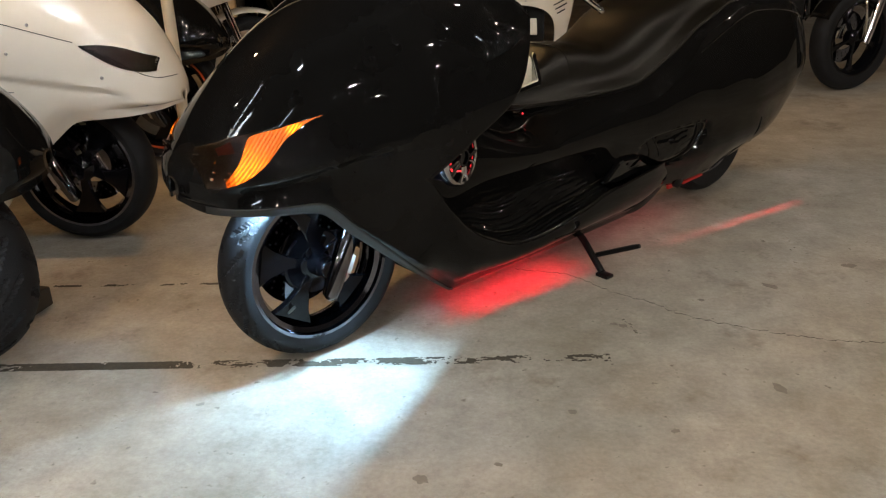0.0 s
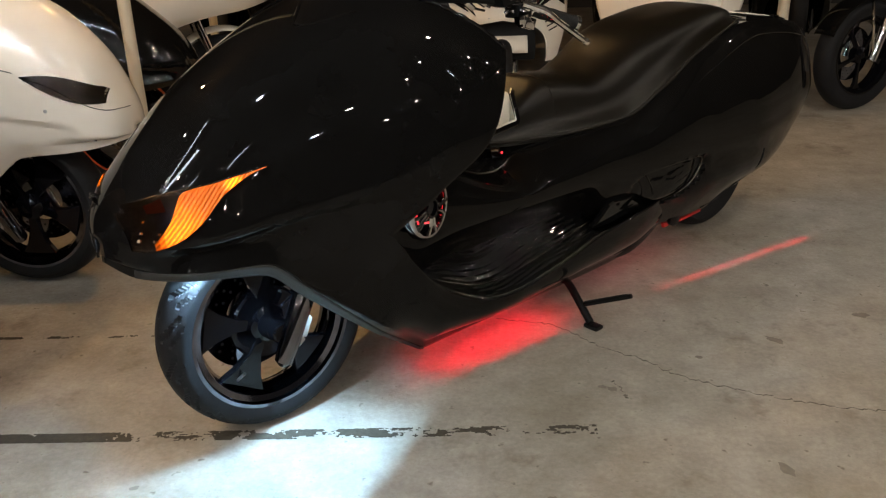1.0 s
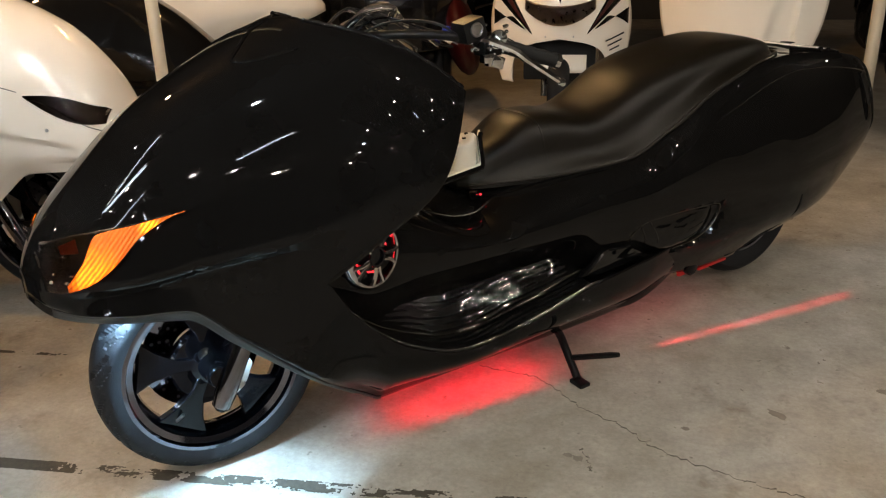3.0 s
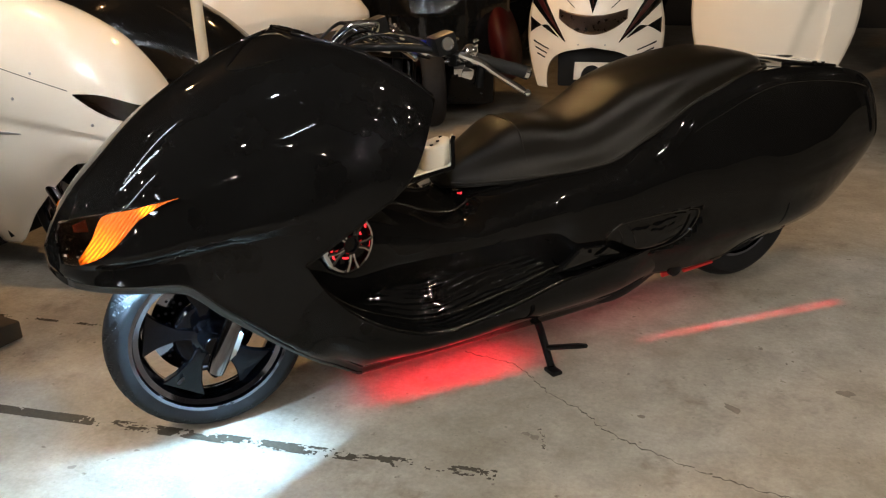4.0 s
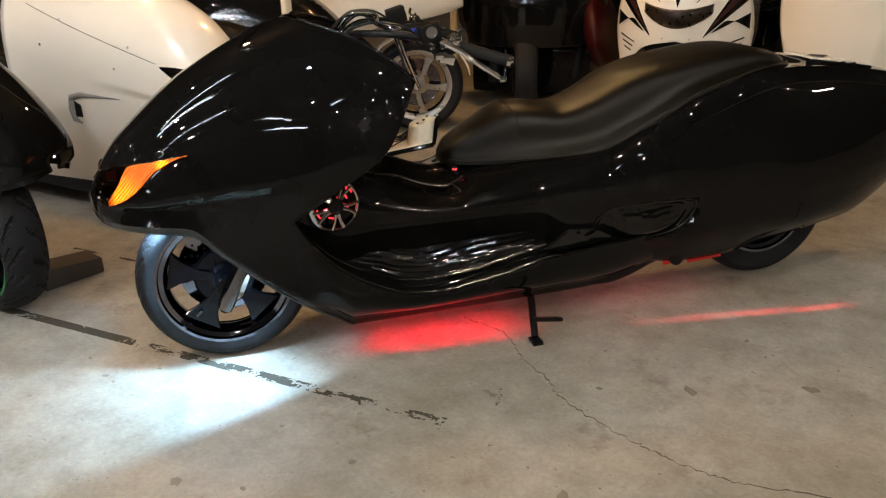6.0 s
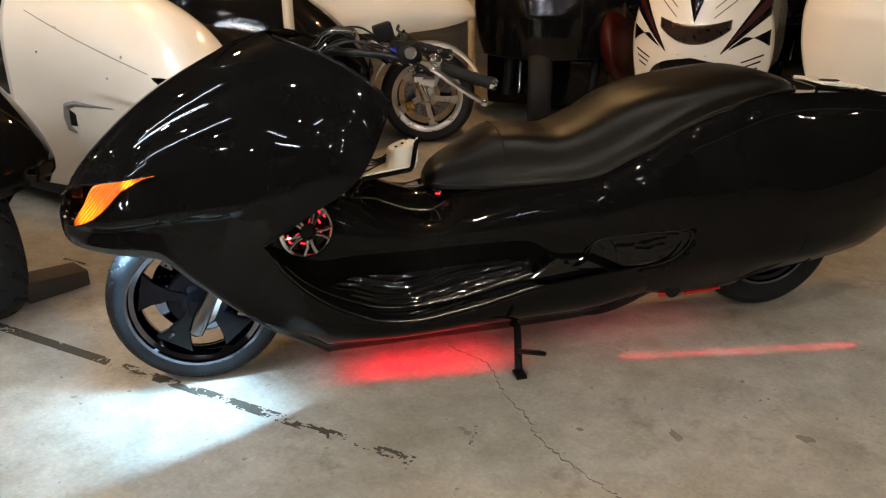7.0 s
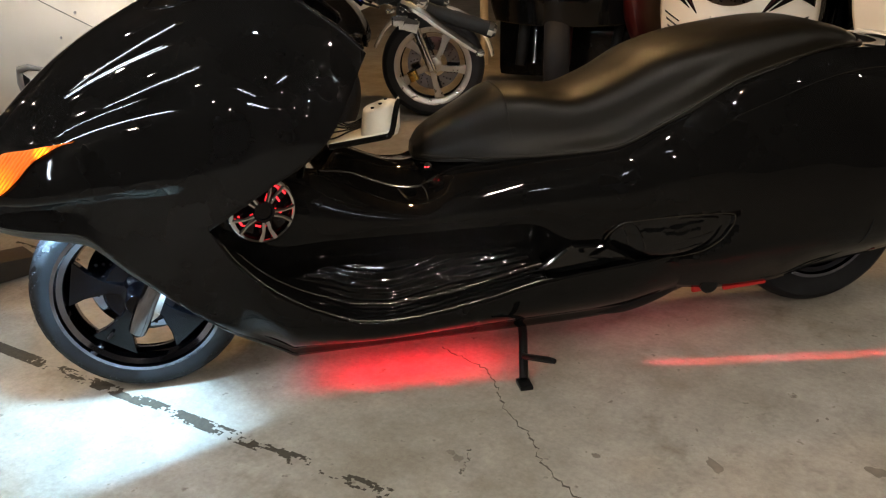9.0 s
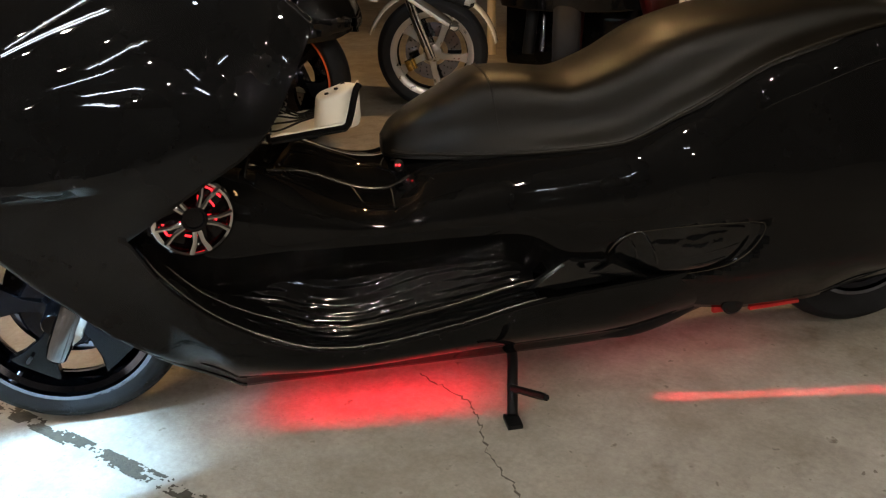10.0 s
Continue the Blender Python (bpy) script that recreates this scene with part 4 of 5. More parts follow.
# lamps of the nose
HL_TOP = curve((-0.296, 0.60), (-0.28, 0.638), (-0.25, 0.668), (-0.2, 0.688), (-0.1, 0.705), (0.0, 0.7225))
HL_LOW = curve((-0.296, 0.578), (-0.25, 0.578), (-0.2, 0.594), (-0.15, 0.628), (-0.09, 0.682), (-0.02, 0.716), (0.0, 0.720))
AMBER_TOP = curve((-0.245, 0.583), (-0.205, 0.632), (-0.165, 0.691), (-0.1, 0.7038), (0.0, 0.7215))
for side in (-1, 1):
    h = lens(hero, side, SMOKE, -0.276, -0.0, HL_LOW, HL_TOP, 0.007, "headlight", "smoked headlight glass", 40)
    lens(h, side, DARKBOWL, -0.274, -0.03, HL_LOW, HL_TOP, 0.0015, "lamp_bowl", "dark chromed lamp bowl", 40)
    # painted reflection of the amber lamp in the bowl, no part of its own
    lens(h, side, AMBER_MIRRORED, -0.250, -0.205, curve((-0.255, 0.648), (-0.205, 0.655)), curve((-0.255, 0.655), (-0.205, 0.680)), 0.003, "reflector", "dull red-amber piece painted as the turn signal's reflection")
    for x, z, s in ((-0.262, 0.600, 0.007), (-0.255, 0.615, 0.005), (-0.238, 0.598, 0.006), (-0.246, 0.636, 0.004), (-0.228, 0.612, 0.004)):
        bm = B()
        box(bm, (s * 1.6, s * 0.7, s), (x, side * (fairing_y(x, z) + 0.003), z), s * 0.2, Matrix.Rotation(radians(30), 4, "Y"))
        part("reflector_facet", bm, CHROME, h, "small chrome facet")
    lens(h, side, AMBER, -0.244, -0.002, HL_LOW, AMBER_TOP, 0.0085, "turn_signal", "lit amber turn signal with fluted glass", 60)

# bare moulded lip along the lower edge of the fairing
for side in (-1, 1):
    rows = []
    for k in range(46):
        x = -0.27 + 0.70 * k / 45
        edge = [(y, z) for y, z in fairing_section(x)[-7:]] if x < 0.262 else [(-q[1], q[2]) for q in sill_row(max(x, 0.27), 26)[-6:]]
        wide = 0.95 - 0.75 * step(-0.05, 0.40, x)
        (y0, z0), (y1, z1) = edge[0], edge[-1]
        rows.append([(x, side * (y1 + (y0 - y1) * wide * q / 4 + 0.0016), z1 + (z0 - z1) * wide * q / 4 - 0.001) for q in range(5)])
    part("lower_lip", grid(B(), rows), LIPGREY, hero, "bare dark grey lip under the fairing", thick=0.002)

# round chrome vent in the flank
for side in (-1, 1):
    v = new("side_vent")
    v.parent = hero
    v.matrix_basis = pose(0.382, side * 0.277, 0.546, 0, 0, 17 * -side) @ (Matrix.Rotation(radians(180), 4, "Z") if side > 0 else Matrix()) @ Matrix.Scale(1.10, 4)
    bm = B()
    lathe(bm, [(0.060, 0.006), (0.060, -0.004), (0.063, -0.010), (0.067, -0.011), (0.071, -0.008), (0.0735, -0.001), (0.074, 0.012), (0.060, 0.012), (0.060, 0.006)], 48)
    part("vent_ring", bm, VENTCHROME, v, "round chrome ring")
    bm = B()
    lathe(bm, [(0, 0.012), (0.060, 0.012), (0.060, 0.016)], 40)
    part("vent_back", bm, RIMBLACK, v, "black backing plate")
    for a0, a1, rr in ((30, 62, 0.058), (70, 88, 0.050), (150, 172, 0.058), (182, 206, 0.052), (95, 140, 0.040), (112, 128, 0.056), (240, 290, 0.035), (330, 350, 0.040), (18, 40, 0.040)):
        bm = B()
        tube(bm, [(rr * math.cos(a), -0.007 if rr > 0.05 else -0.002, rr * math.sin(a)) for a in [radians(a0 + (a1 - a0) * k / 12) for k in range(13)]], 0.0018, 6)
        part("vent_led", bm, REDVENT, v, "red light strip behind the ring")
    for k in range(5):
        bm = B()
        for s in (-1, 1):
            tube(bm, [(0.022, -0.011, s * 0.004), (0.042, -0.010, s * 0.007), (0.063, -0.006, s * 0.016)], [0.0055, 0.0048, 0.0065], 8)
        part("vent_spoke", bm, VENTCHROME, v, "forked chrome spoke", m=Matrix.Rotation(2 * math.pi * k / 5 + 0.25, 4, "Y"))
    bm = B()
    lathe(bm, [(0, -0.010), (0.016, -0.011), (0.017, -0.016), (0.021, -0.016), (0.024, -0.008), (0.024, 0.01)], 28)
    part("vent_hub", bm, RIMBLACK, v, "glossy black hub")

# handlebar with its levers, boxes and hoses
bar = new("handlebar")
bar.parent = hero
bm = B()
for side in (-1, 1):
    tube(bm, bend([(0.50, 0, 0.985), (0.53, side * 0.09, 1.0), (0.64, side * 0.185, 1.0), (0.76, side * 0.225, 0.972), (0.925, side * 0.262, 0.917)]), 0.011, 12)
part("bar", bm, SATIN, bar, "swept-back black bar")
for side in (-1, 1):
    bm = B()
    p0, p1 = Vector((0.785, side * 0.231, 0.965)), Vector((0.918, side * 0.261, 0.921))
    tube(bm, [p0 + (p1 - p0) * k / 8 for k in range(9)], [0.018, 0.0165] * 4 + [0.018], 14)
    part("grip", bm, GRIP, bar, "black rubber grip")
    bm = B()
    tube(bm, [p1, p1 + (p1 - p0) * 0.08, p1 + (p1 - p0) * 0.13], [0.019, 0.019, 0.012], 14)
    part("bar_end", bm, CHROME, bar, "chrome bar end")
    bm = B()
    tube(bm, bend([(0.725, side * 0.262, 0.985), (0.765, side * 0.30, 0.965), (0.80, side * 0.312, 0.938), (0.875, side * 0.333, 0.886)]), [0.009] * 16 + [0.008] * 8 + [0.006], 8)
    bmesh.ops.create_uvsphere(bm, u_segments=10, v_segments=8, radius=0.010, matrix=Matrix.Translation((0.881, side * 0.335, 0.882)))
    part("brake_lever", bm, CHROME, bar, "polished brake lever")
    bm = B()
    box(bm, (0.06, 0.055, 0.05), (0.70, side * 0.215, 1.01), 0.008, Matrix.Rotation(radians(-15), 4, "Y"))
    c = part("fluid_reservoir", bm, SATIN, bar, "black brake fluid reservoir")
    bm = B()
    tube(bm, [(0.70, side * 0.243, 1.012), (0.70, side * 0.247, 1.012)], 0.012, 18)
    part("sight_glass", bm, STEEL, c)
    bm = B()
    box(bm, (0.05, 0.05, 0.035), (0.745, side * 0.225, 0.965), 0.008)
    part("switch_box", bm, SATIN, bar, "black switch housing")
    bm = B()
    tube(bm, [(0.755, side * 0.223, 0.978), (0.785, side * 0.231, 0.966)], 0.021, 16)
    part("clamp", bm, CHROME, bar, "chrome clamp")
    bm = B()
    box(bm, (0.022, 0.018, 0.03), (0.725, side * 0.262, 0.945), 0.004)
    part("perch", bm, CHROME, bar)
    for k in range(3):
        bm = B()
        tube(bm, bend([(0.69, side * (0.2 - 0.02 * k), 0.985 - 0.01 * k), (0.62, side * (0.19 - 0.03 * k), 1.03 - 0.02 * k), (0.53, side * (0.12 - 0.03 * k), 1.03 + 0.01 * k), (0.44, side * 0.07, 0.98)]), 0.0032, 8)
        part("hose", bm, (SATIN, BLACKCHROME, SATIN)[k], bar, ("black hose", "dark braided hose", "black hose")[k])
        bm = B()
        tube(bm, [(0.672 - 0.02 * k, side * (0.198 - 0.022 * k), 0.999 - 0.004 * k), (0.692 - 0.02 * k, side * (0.203 - 0.022 * k), 0.99 - 0.008 * k)], 0.0075, 6)
        part("hose_fitting", bm, CHROME, bar, "chrome hose fitting")
    rnd = random.Random(5 + side)
    for k in range(12):
        p = Vector((0.735 + rnd.uniform(-0.045, 0.05), side * (0.238 + rnd.uniform(-0.03, 0.03)), 0.985 + rnd.uniform(-0.04, 0.035)))
        bm = B()
        d = Vector((rnd.uniform(-1, 1), side * rnd.uniform(0.1, 1), rnd.uniform(-0.2, 1))).normalized()
        tube(bm, [p, p + d * 0.010, p + d * 0.014], [0.0045, 0.0045, 0.002], 8)
        part("bolt", bm, CHROME, bar, "chrome bolt")
    bm = B()
    lathe(bm, [(0.011, 0), (0.013, -0.004), (0.016, -0.004), (0.017, 0)], 24, (0.70, side * 0.245, 1.012))
    part("sight_ring", bm, STEEL, c)
    bm = B()
    box(bm, (0.034, 0.03, 0.028), (0.742, side * 0.258, 0.938), 0.004, Matrix.Rotation(radians(20), 4, "Y"))
    box(bm, (0.02, 0.02, 0.02), (0.712, side * 0.262, 0.948), 0.003)
    part("lever_bracket", bm, CHROME, bar, "chrome lever bracket")
    bm = B()
    bmesh.ops.create_uvsphere(bm, u_segments=16, v_segments=10, radius=0.021, matrix=Matrix.Translation((0.768, side * 0.238, 0.985)))
    bmesh.ops.create_uvsphere(bm, u_segments=12, v_segments=8, radius=0.014, matrix=Matrix.Translation((0.742, side * 0.255, 0.975)))
    part("lever_pivot", bm, CHROME, bar, "round chrome lever pivot")
bm = B()
tube(bm, [(0.66, -0.165, 1.005), (0.675, -0.172, 1.004)], 0.012, 12)
part("banjo_bolt", bm, BLUECAP, bar, "blue anodised bolt")
bm = B()
tube(bm, bend([(0.47, -0.05, 1.02), (0.50, -0.10, 1.06), (0.56, -0.11, 1.06), (0.58, -0.06, 1.03)]), 0.009, 10)
part("bar_riser", bm, CHROME, bar, "chrome riser")

# raw white tray inside the leg shield
bm = B()
rows = []
for i in range(25):
    t = i / 24
    x = 0.543 + 0.172 * t
    edge = 0.295 - 0.012 * t - 0.05 * step(0.8, 1.0, t)
    z = 0.680 + 0.016 * t
    inner = 0.10 + 0.10 * step(0.6, 1, t)
    rows.append([(x, -edge, z + 0.014 + 0.065 * step(0.80, 1.0, t)), (x, -edge + 0.004, z + 0.006), (x, -edge + 0.02, z)] + [(x, -edge + 0.02 + (edge - 0.02 - inner) * k / 8, z - 0.008 * math.sin(math.pi * k / 8)) for k in range(1, 9)])
tray = part("leg_tray", grid(bm, rows), RAW, hero, "raw white fibreglass tray behind the fairing", thick=0.005)
bm = B()
tube(bm, [(r[0][0], r[0][1] - 0.001, r[0][2] - 0.008) for r in rows], 0.007, 8)
part("edge_trim", bm, BLACK, tray, "black edge trim")
bm = B()
rows = []
for k in range(13):
    t = k / 12
    r = 0.044 * (1 - 0.16 * t - 0.55 * max(0, t - 0.72) / 0.28)
    rows.append([(0.665 + 0.006 * t + r * math.cos(a) * (1 + 0.08 * math.cos(3 * a)), -0.215 + r * math.sin(a), 0.688 + (0.070 + 0.010 * math.cos(a)) * math.sin(min(1, t * 1.08) * math.pi / 2)) for a in [2 * math.pi * q / 28 for q in range(28)]])
grid(bm, rows, loop=True, cap=True)
cover = part("white_cover", bm, RAW, tray, "rounded white plastic cover with three slots")
for k, (dx, dy) in enumerate(((-0.012, -0.012), (0.006, -0.014), (0.02, -0.002))):
    bm = B()
    box(bm, (0.008, 0.006, 0.004), (0.665 + dx, -0.215 + dy, 0.758 + 0.010 * dx / 0.02), 0.001)
    part("slot", bm, UNDER, cover)
for k in range(5):
    bm = B()
    tube(bm, bend([(0.50, -0.24 + 0.02 * k, 0.70), (0.55, -0.26 + 0.025 * k, 0.695 + 0.008 * k), (0.60, -0.22 + 0.015 * k, 0.70), (0.65, -0.17, 0.70 + 0.006 * k)]), 0.0022, 6)
    part("wire", bm, SATIN, tray)

# chrome between shield and seat, and a bead added for the tunnel edge's highlight
bm = B()
tube(bm, bend([(x, -B_EDGE(x) * 1.05, B_TOP(x) - 0.003) for x in (0.52, 0.60, 0.66, 0.72, 0.78, 0.82)]), 0.006, 8)
part("tunnel_glint", bm, BEAD, hero, "thin metal bead added for the highlight along the tunnel edge")
bm = B()
tube(bm, [(0.79, -0.085, 0.556), (0.80, -0.105, 0.560)], 0.013, 16)
part("key_lock", bm, CHROME, hero, "chrome lock")
bm = B()
bmesh.ops.create_uvsphere(bm, u_segments=8, v_segments=6, radius=0.0022, matrix=Matrix.Translation((0.800, -0.112, 0.562)))
part("alarm_light", bm, REDLED, hero, "tiny red alarm light")

# side stand
st = new("side_stand")
st.parent = hero
bm = B()
tube(bm, [(1.050, -0.11, 0.13), (1.036, -0.185, 0.088), (1.008, -0.29, 0.012)], [0.013, 0.0125, 0.012], 10)
part("stand_leg", bm, SATIN, st, "black steel stand leg")
bm = B()
box(bm, (0.035, 0.05, 0.012), (1.006, -0.303, 0.006), 0.004)
part("stand_foot", bm, SATIN, st)
bm = B()
tube(bm, [(1.020, -0.255, 0.06), (1.045, -0.385, 0.12), (1.05, -0.405, 0.128)], [0.009, 0.009, 0.007], 8)
part("stand_peg", bm, SATIN, st)

# tail: lamp, rack plate, plug and mud flap
bm = B()
box(bm, (0.045, 0.010, 0.012), (2.07, -0.178, 0.232), 0.003)
part("reflector", bm, REDLENS, hero, "red side reflector")
bm = B()
box(bm, (0.17, 0.15, 0.006), (2.19, 0, 0.800), 0.002, Matrix.Rotation(radians(9), 4, "Y"))
plate = part("tail_plate", bm, WHITE, hero, "pale plate lying on the tail")
bm = B()
box(bm, (0.075, 0.10, 0.005), (2.325, -0.01, 0.777), 0.002, Matrix.Rotation(radians(13), 4, "Y"))
part("tail_plate", bm, WHITE, hero, "small pale plate at the tail end")
for side in (-1, 1):
    bm = B()
    tube(bm, [(x, side * (body_y(x, B_TOP(x) - 0.045 - 0.03 * step(2.0, 1.6, x)) + 0.0005), B_TOP(x) - 0.045 - 0.03 * step(2.0, 1.6, x)) for x in [1.55 + 0.95 * k / 40 for k in range(41)]], 0.0022, 6)
    part("panel_seam", bm, CRINKLE, hero, "glossy seam between side and top panel")
for k in range(3):
    bm = B()
    lathe(bm, [(0.0, 0.0), (0.017, 0.0), (0.017, 0.002), (0.0, 0.002)], 16)
    part("dark_mark", bm, UNDER, plate, m=pose(2.165 + 0.03 * k, -0.01 + 0.012 * k, 0.8085 - 0.0047 * k, 90, 0, 0))
bm = B()
tube(bm, bend([(x, -y, B_TOP(x) + 0.004) for x, y in ((2.07, 0.10), (2.14, 0.125), (2.26, 0.12), (2.34, 0.10))]), 0.005, 8)
tube(bm, [(2.20, -0.126, 0.786), (2.20, -0.126, 0.803)], 0.008, 10)
tube(bm, [(2.25, -0.121, 0.780), (2.25, -0.121, 0.796)], 0.006, 10)
part("tail_rail", bm, BLACK, hero, "glossy black rail along the tail")


def skin(x, y):
    """Height of the fairing skin at a distance y from its ridge."""
    sec = fairing_section(x)
    for (y0, z0), (y1, z1) in zip(sec, sec[1:]):
        if y0 <= y <= y1:
            return z0 + (z1 - z0) * (y - y0) / max(1e-6, y1 - y0)
    return sec[0][1]


# crinkled gloss trim along the cockpit edge of the fairing
for side in (-1, 1):
    pts, rad = [], []
    for k in range(90):
        x = 0.345 + 0.288 * k / 89
        z = min(LOWRIDER.cut_top(x), LOWRIDER.top(x) - 0.006)
        w = noise.noise((x * 60, 2.0, side))
        pts.append((x, side * (fairing_y(x, z) - 0.003 + 0.003 * w), z + 0.002 + 0.002 * noise.noise((x * 75, 5.0, side))))
        rad.append(0.0048 + 0.0022 * noise.noise((x * 90, 9.0, side)))
    part("edge_trim", tube(B(), pts, rad, 8), CRINKLE, hero, "crinkled glossy trim along the cockpit edge", angle=70)

# raised lip round the hood of the fairing
for side in (-1, 1):
    bm = B()
    tube(bm, [(p.x, side * p.y, skin(p.x, max(0.0, p.y)) + 0.0005) for p in bend([(0.30, 0.0, 0), (0.25, 0.02, 0), (0.20, 0.065, 0), (0.172, 0.095, 0), (0.22, 0.13, 0), (0.30, 0.155, 0)])], [0.001] + [0.0035] * 39 + [0.001], 8)
    part("hood_lip", bm, BLACK, hero, "raised glossy hood lip")
for x, z, sx, sz in ((1.562, 0.160, 0.055, 0.018), (1.695, 0.154, 0.13, 0.009)):
    bm = B()
    box(bm, (sx, 0.012, sz), (x, -0.170, z), 0.003, Matrix.Rotation(radians(-3), 4, "Y"))
    part("marker_lamp", bm, REDMARK, hero, "glowing red marker lamp under the tail")
bm = B()
tube(bm, [(1.29, -0.172, 0.135), (1.29, -0.187, 0.133)], 0.013, 16)
part("plug", bm, STEEL, hero)
rows = []
for k in range(15):
    t = k / 14
    x = 1.20 + 0.34 * t
    h = 0.034 * math.sin(math.pi * (0.06 + 0.90 * t)) ** 0.7
    rows.append([(x, -S_LOWY(x) - 0.004 - 0.014 * math.cos(q) * math.sin(math.pi * (0.05 + 0.9 * t)), S_LOW(x) + 0.030 + h * math.sin(q)) for q in [radians(-90 + 180 * i / 10) for i in range(11)]])
part("engine_cover", grid(B(), rows), RIMBLACK, hero, "glossy black oval engine cover under the sill", thick=0.003)
bm = B()
tube(bm, [(1.575, -0.150, 0.178), (1.575, -0.192, 0.176), (1.575, -0.196, 0.176)], [0.026, 0.026, 0.020], 20)
part("end_cap", bm, SATIN, hero, "dull black round end cap")
bm = B()
tube(bm, bend([(1.9, 0.14, 0.22), (2.2, 0.16, 0.24), (2.35, 0.16, 0.26)]), 0.05, 14)
part("muffler", bm, SATIN, hero, "black muffler")

# light strips under the body
bm = B()
for k in range(4):
    box(bm, (0.018, 0.012, 0.006), (0.14 + 0.022 * k, -0.165, 0.408), 0.002)
for k in range(3):
    box(bm, (0.022, 0.012, 0.005), (-0.165 + 0.035 * k, -0.10, 0.494), 0.0015)
part("front_led_strip", bm, WHITELED, hero, "glowing cool-white light strip in the wheel arch")
bm = B()
box(bm, (0.5, 0.010, 0.005), (0.72, -0.155, 0.148), 0.002)
part("belly_led_strip", bm, REDLED, hero, "glowing red light strip under the belly")


def area(name, loc, to, sx, sy, watts, colour, spread=180, roll=0):
    d = bpy.data.lights.new(name, "AREA")
    d.shape, d.size, d.size_y, d.energy, d.color, d.spread = "RECTANGLE", sx, sy, watts, colour, radians(spread)
    o = new(name, d)
    o.matrix_basis = hero.matrix_basis @ look(loc, to, roll)
    return o


area("arch_light", (0.17, -0.165, 0.40), (-0.75, -0.62, 0.02), 0.016, 0.010, 11.0, (0.40, 0.71, 1.0), 175)
area("arch_strip", (-0.13, -0.10, 0.486), (-0.13, -0.03, 0.30), 0.07, 0.010, 2.1, (0.40, 0.71, 1.0), 110)
area("belly_light", (0.735, -0.155, 0.142), (0.735, -0.150, 0.0), 0.46, 0.012, 0.85, (1.0, 0.004, 0.03), 120)
area("tail_light", (1.76, -0.12, 0.15), (1.76, -0.335, 0.0), 0.80, 0.004, 0.10, (1.0, 0.04, 0.04), 6, -5)
area("rear_glow", (1.50, -0.05, 0.16), (1.5, -0.10, 0.0), 0.5, 0.02, 0.14, (1.0, 0.10, 0.16))


# ---- the neighbours ----
white = scooter(pose(-1.25, 3.15, 0, 0, 0, 180), WHITE, "tall-nosed white custom scooter with a dark chrome-lipped wheel", BLACKCHROME, group="parked scooters", C=TALL, R=0.275, flip=180)


def on_white(x, z, lift):
    """A place on the white flank, from world x and z."""
    xl = -1.25 - x
    return (xl, fairing_y(xl, z, TALL) + lift, z)


bm = B()
tube(bm, [on_white(x, z, 0.001) for x, z in [(-1.90 + 0.75 * k / 30, 0.99 - 0.22 * k / 30) for k in range(31)]], 0.0014, 6)
part("panel_gap", bm, UNDER, white)
bm = B()
tube(bm, [on_white(x, z, 0.002) for x, z in [(-1.12 + 0.25 * k / 20, 0.745 - 0.115 * step(0, 1, k / 20)) for k in range(21)]], 0.0014, 6)
part("panel_gap", bm, UNDER, white)
rows = []
for k in range(25):
    t = k / 24
    x = -1.13 + 0.222 * t
    zc, h = 0.757 - 0.078 * t, 0.002 + 0.032 * math.sin(math.pi * 0.80 * t)
    rows.append([on_white(x, min(zc - h + 2 * h * q / 6, TALL.top(-1.25 - x) - 0.020 + 0.001 * q), 0.004) for q in range(7)])
part("headlight", grid(B(), rows), SMOKE, white, "narrow dark headlight glass", thick=0.003)
rows = [[(p[0], p[1] - 0.0025, p[2]) for p in r] for r in rows]
part("headlight_bowl", grid(B(), rows), DARKBOWL, white, "chromed reflector bowl")
for x, z in ((-1.68, 0.93), (-1.81, 0.82), (-1.29, 0.83), (-1.37, 0.74), (-1.07, 0.65), (-0.95, 0.545)):
    bm = B()
    bmesh.ops.create_uvsphere(bm, u_segments=10, v_segments=6, radius=0.006, matrix=Matrix.Translation(on_white(x, z, 0.0)))
    part("rivet", bm, STEEL, white, "steel rivet")
# pressed slot in the flank; its shaded recess is put in as grey and black pieces
bm = B()
tube(bm, [on_white(*p, 0.0) for p in ((-1.38, 0.607), (-1.50, 0.612), (-1.60, 0.615), (-1.655, 0.60), (-1.665, 0.55), (-1.66, 0.50), (-1.62, 0.485))], [0.002, 0.007, 0.012, 0.017, 0.018, 0.014, 0.004], 10)
part("slot_lip", bm, SLOTSHADE, white, "grey edge drawn for the shaded recess of a pressed slot")
rows = []
for i in range(13):
    t = i / 12
    rows.append([on_white(-1.65 + 0.24 * t, 0.49 + (0.115 - 0.07 * t) * q / 5 + 0.05 * t, -0.001) for q in range(6)])
part("slot_face", grid(B(), rows), WHITE, white, thick=0.003)
rows = []
for i in range(9):
    t = i / 8
    rows.append([on_white(-1.655 + 0.05 * t, 0.515 + (0.075 - 0.02 * t) * q / 5, 0.003) for q in range(6)])
part("slot_hole", grid(B(), rows), UNDER, white, "dark sheet drawn for the shaded hole of the pressed slot", thick=0.002)

black2 = scooter(pose(-1.19, 2.19, 0, 0, 0, 191) @ Matrix.Diagonal((1.0, 1.05, 1.03, 1)), BLACK, "glossy black custom scooter with a green rim line", BLACKCHROME, stripe=GREENLINE, group="parked scooters", R=0.29, fine=True, flip=180, width=0.15, steer=-21)
black3 = scooter(pose(-1.36, 4.22, 0, 0, 0, 190), CRUMPLED, "black scooter with an orange rim line, parked behind", stripe=ORANGELINE, group="parked scooters", R=0.30, flip=180)
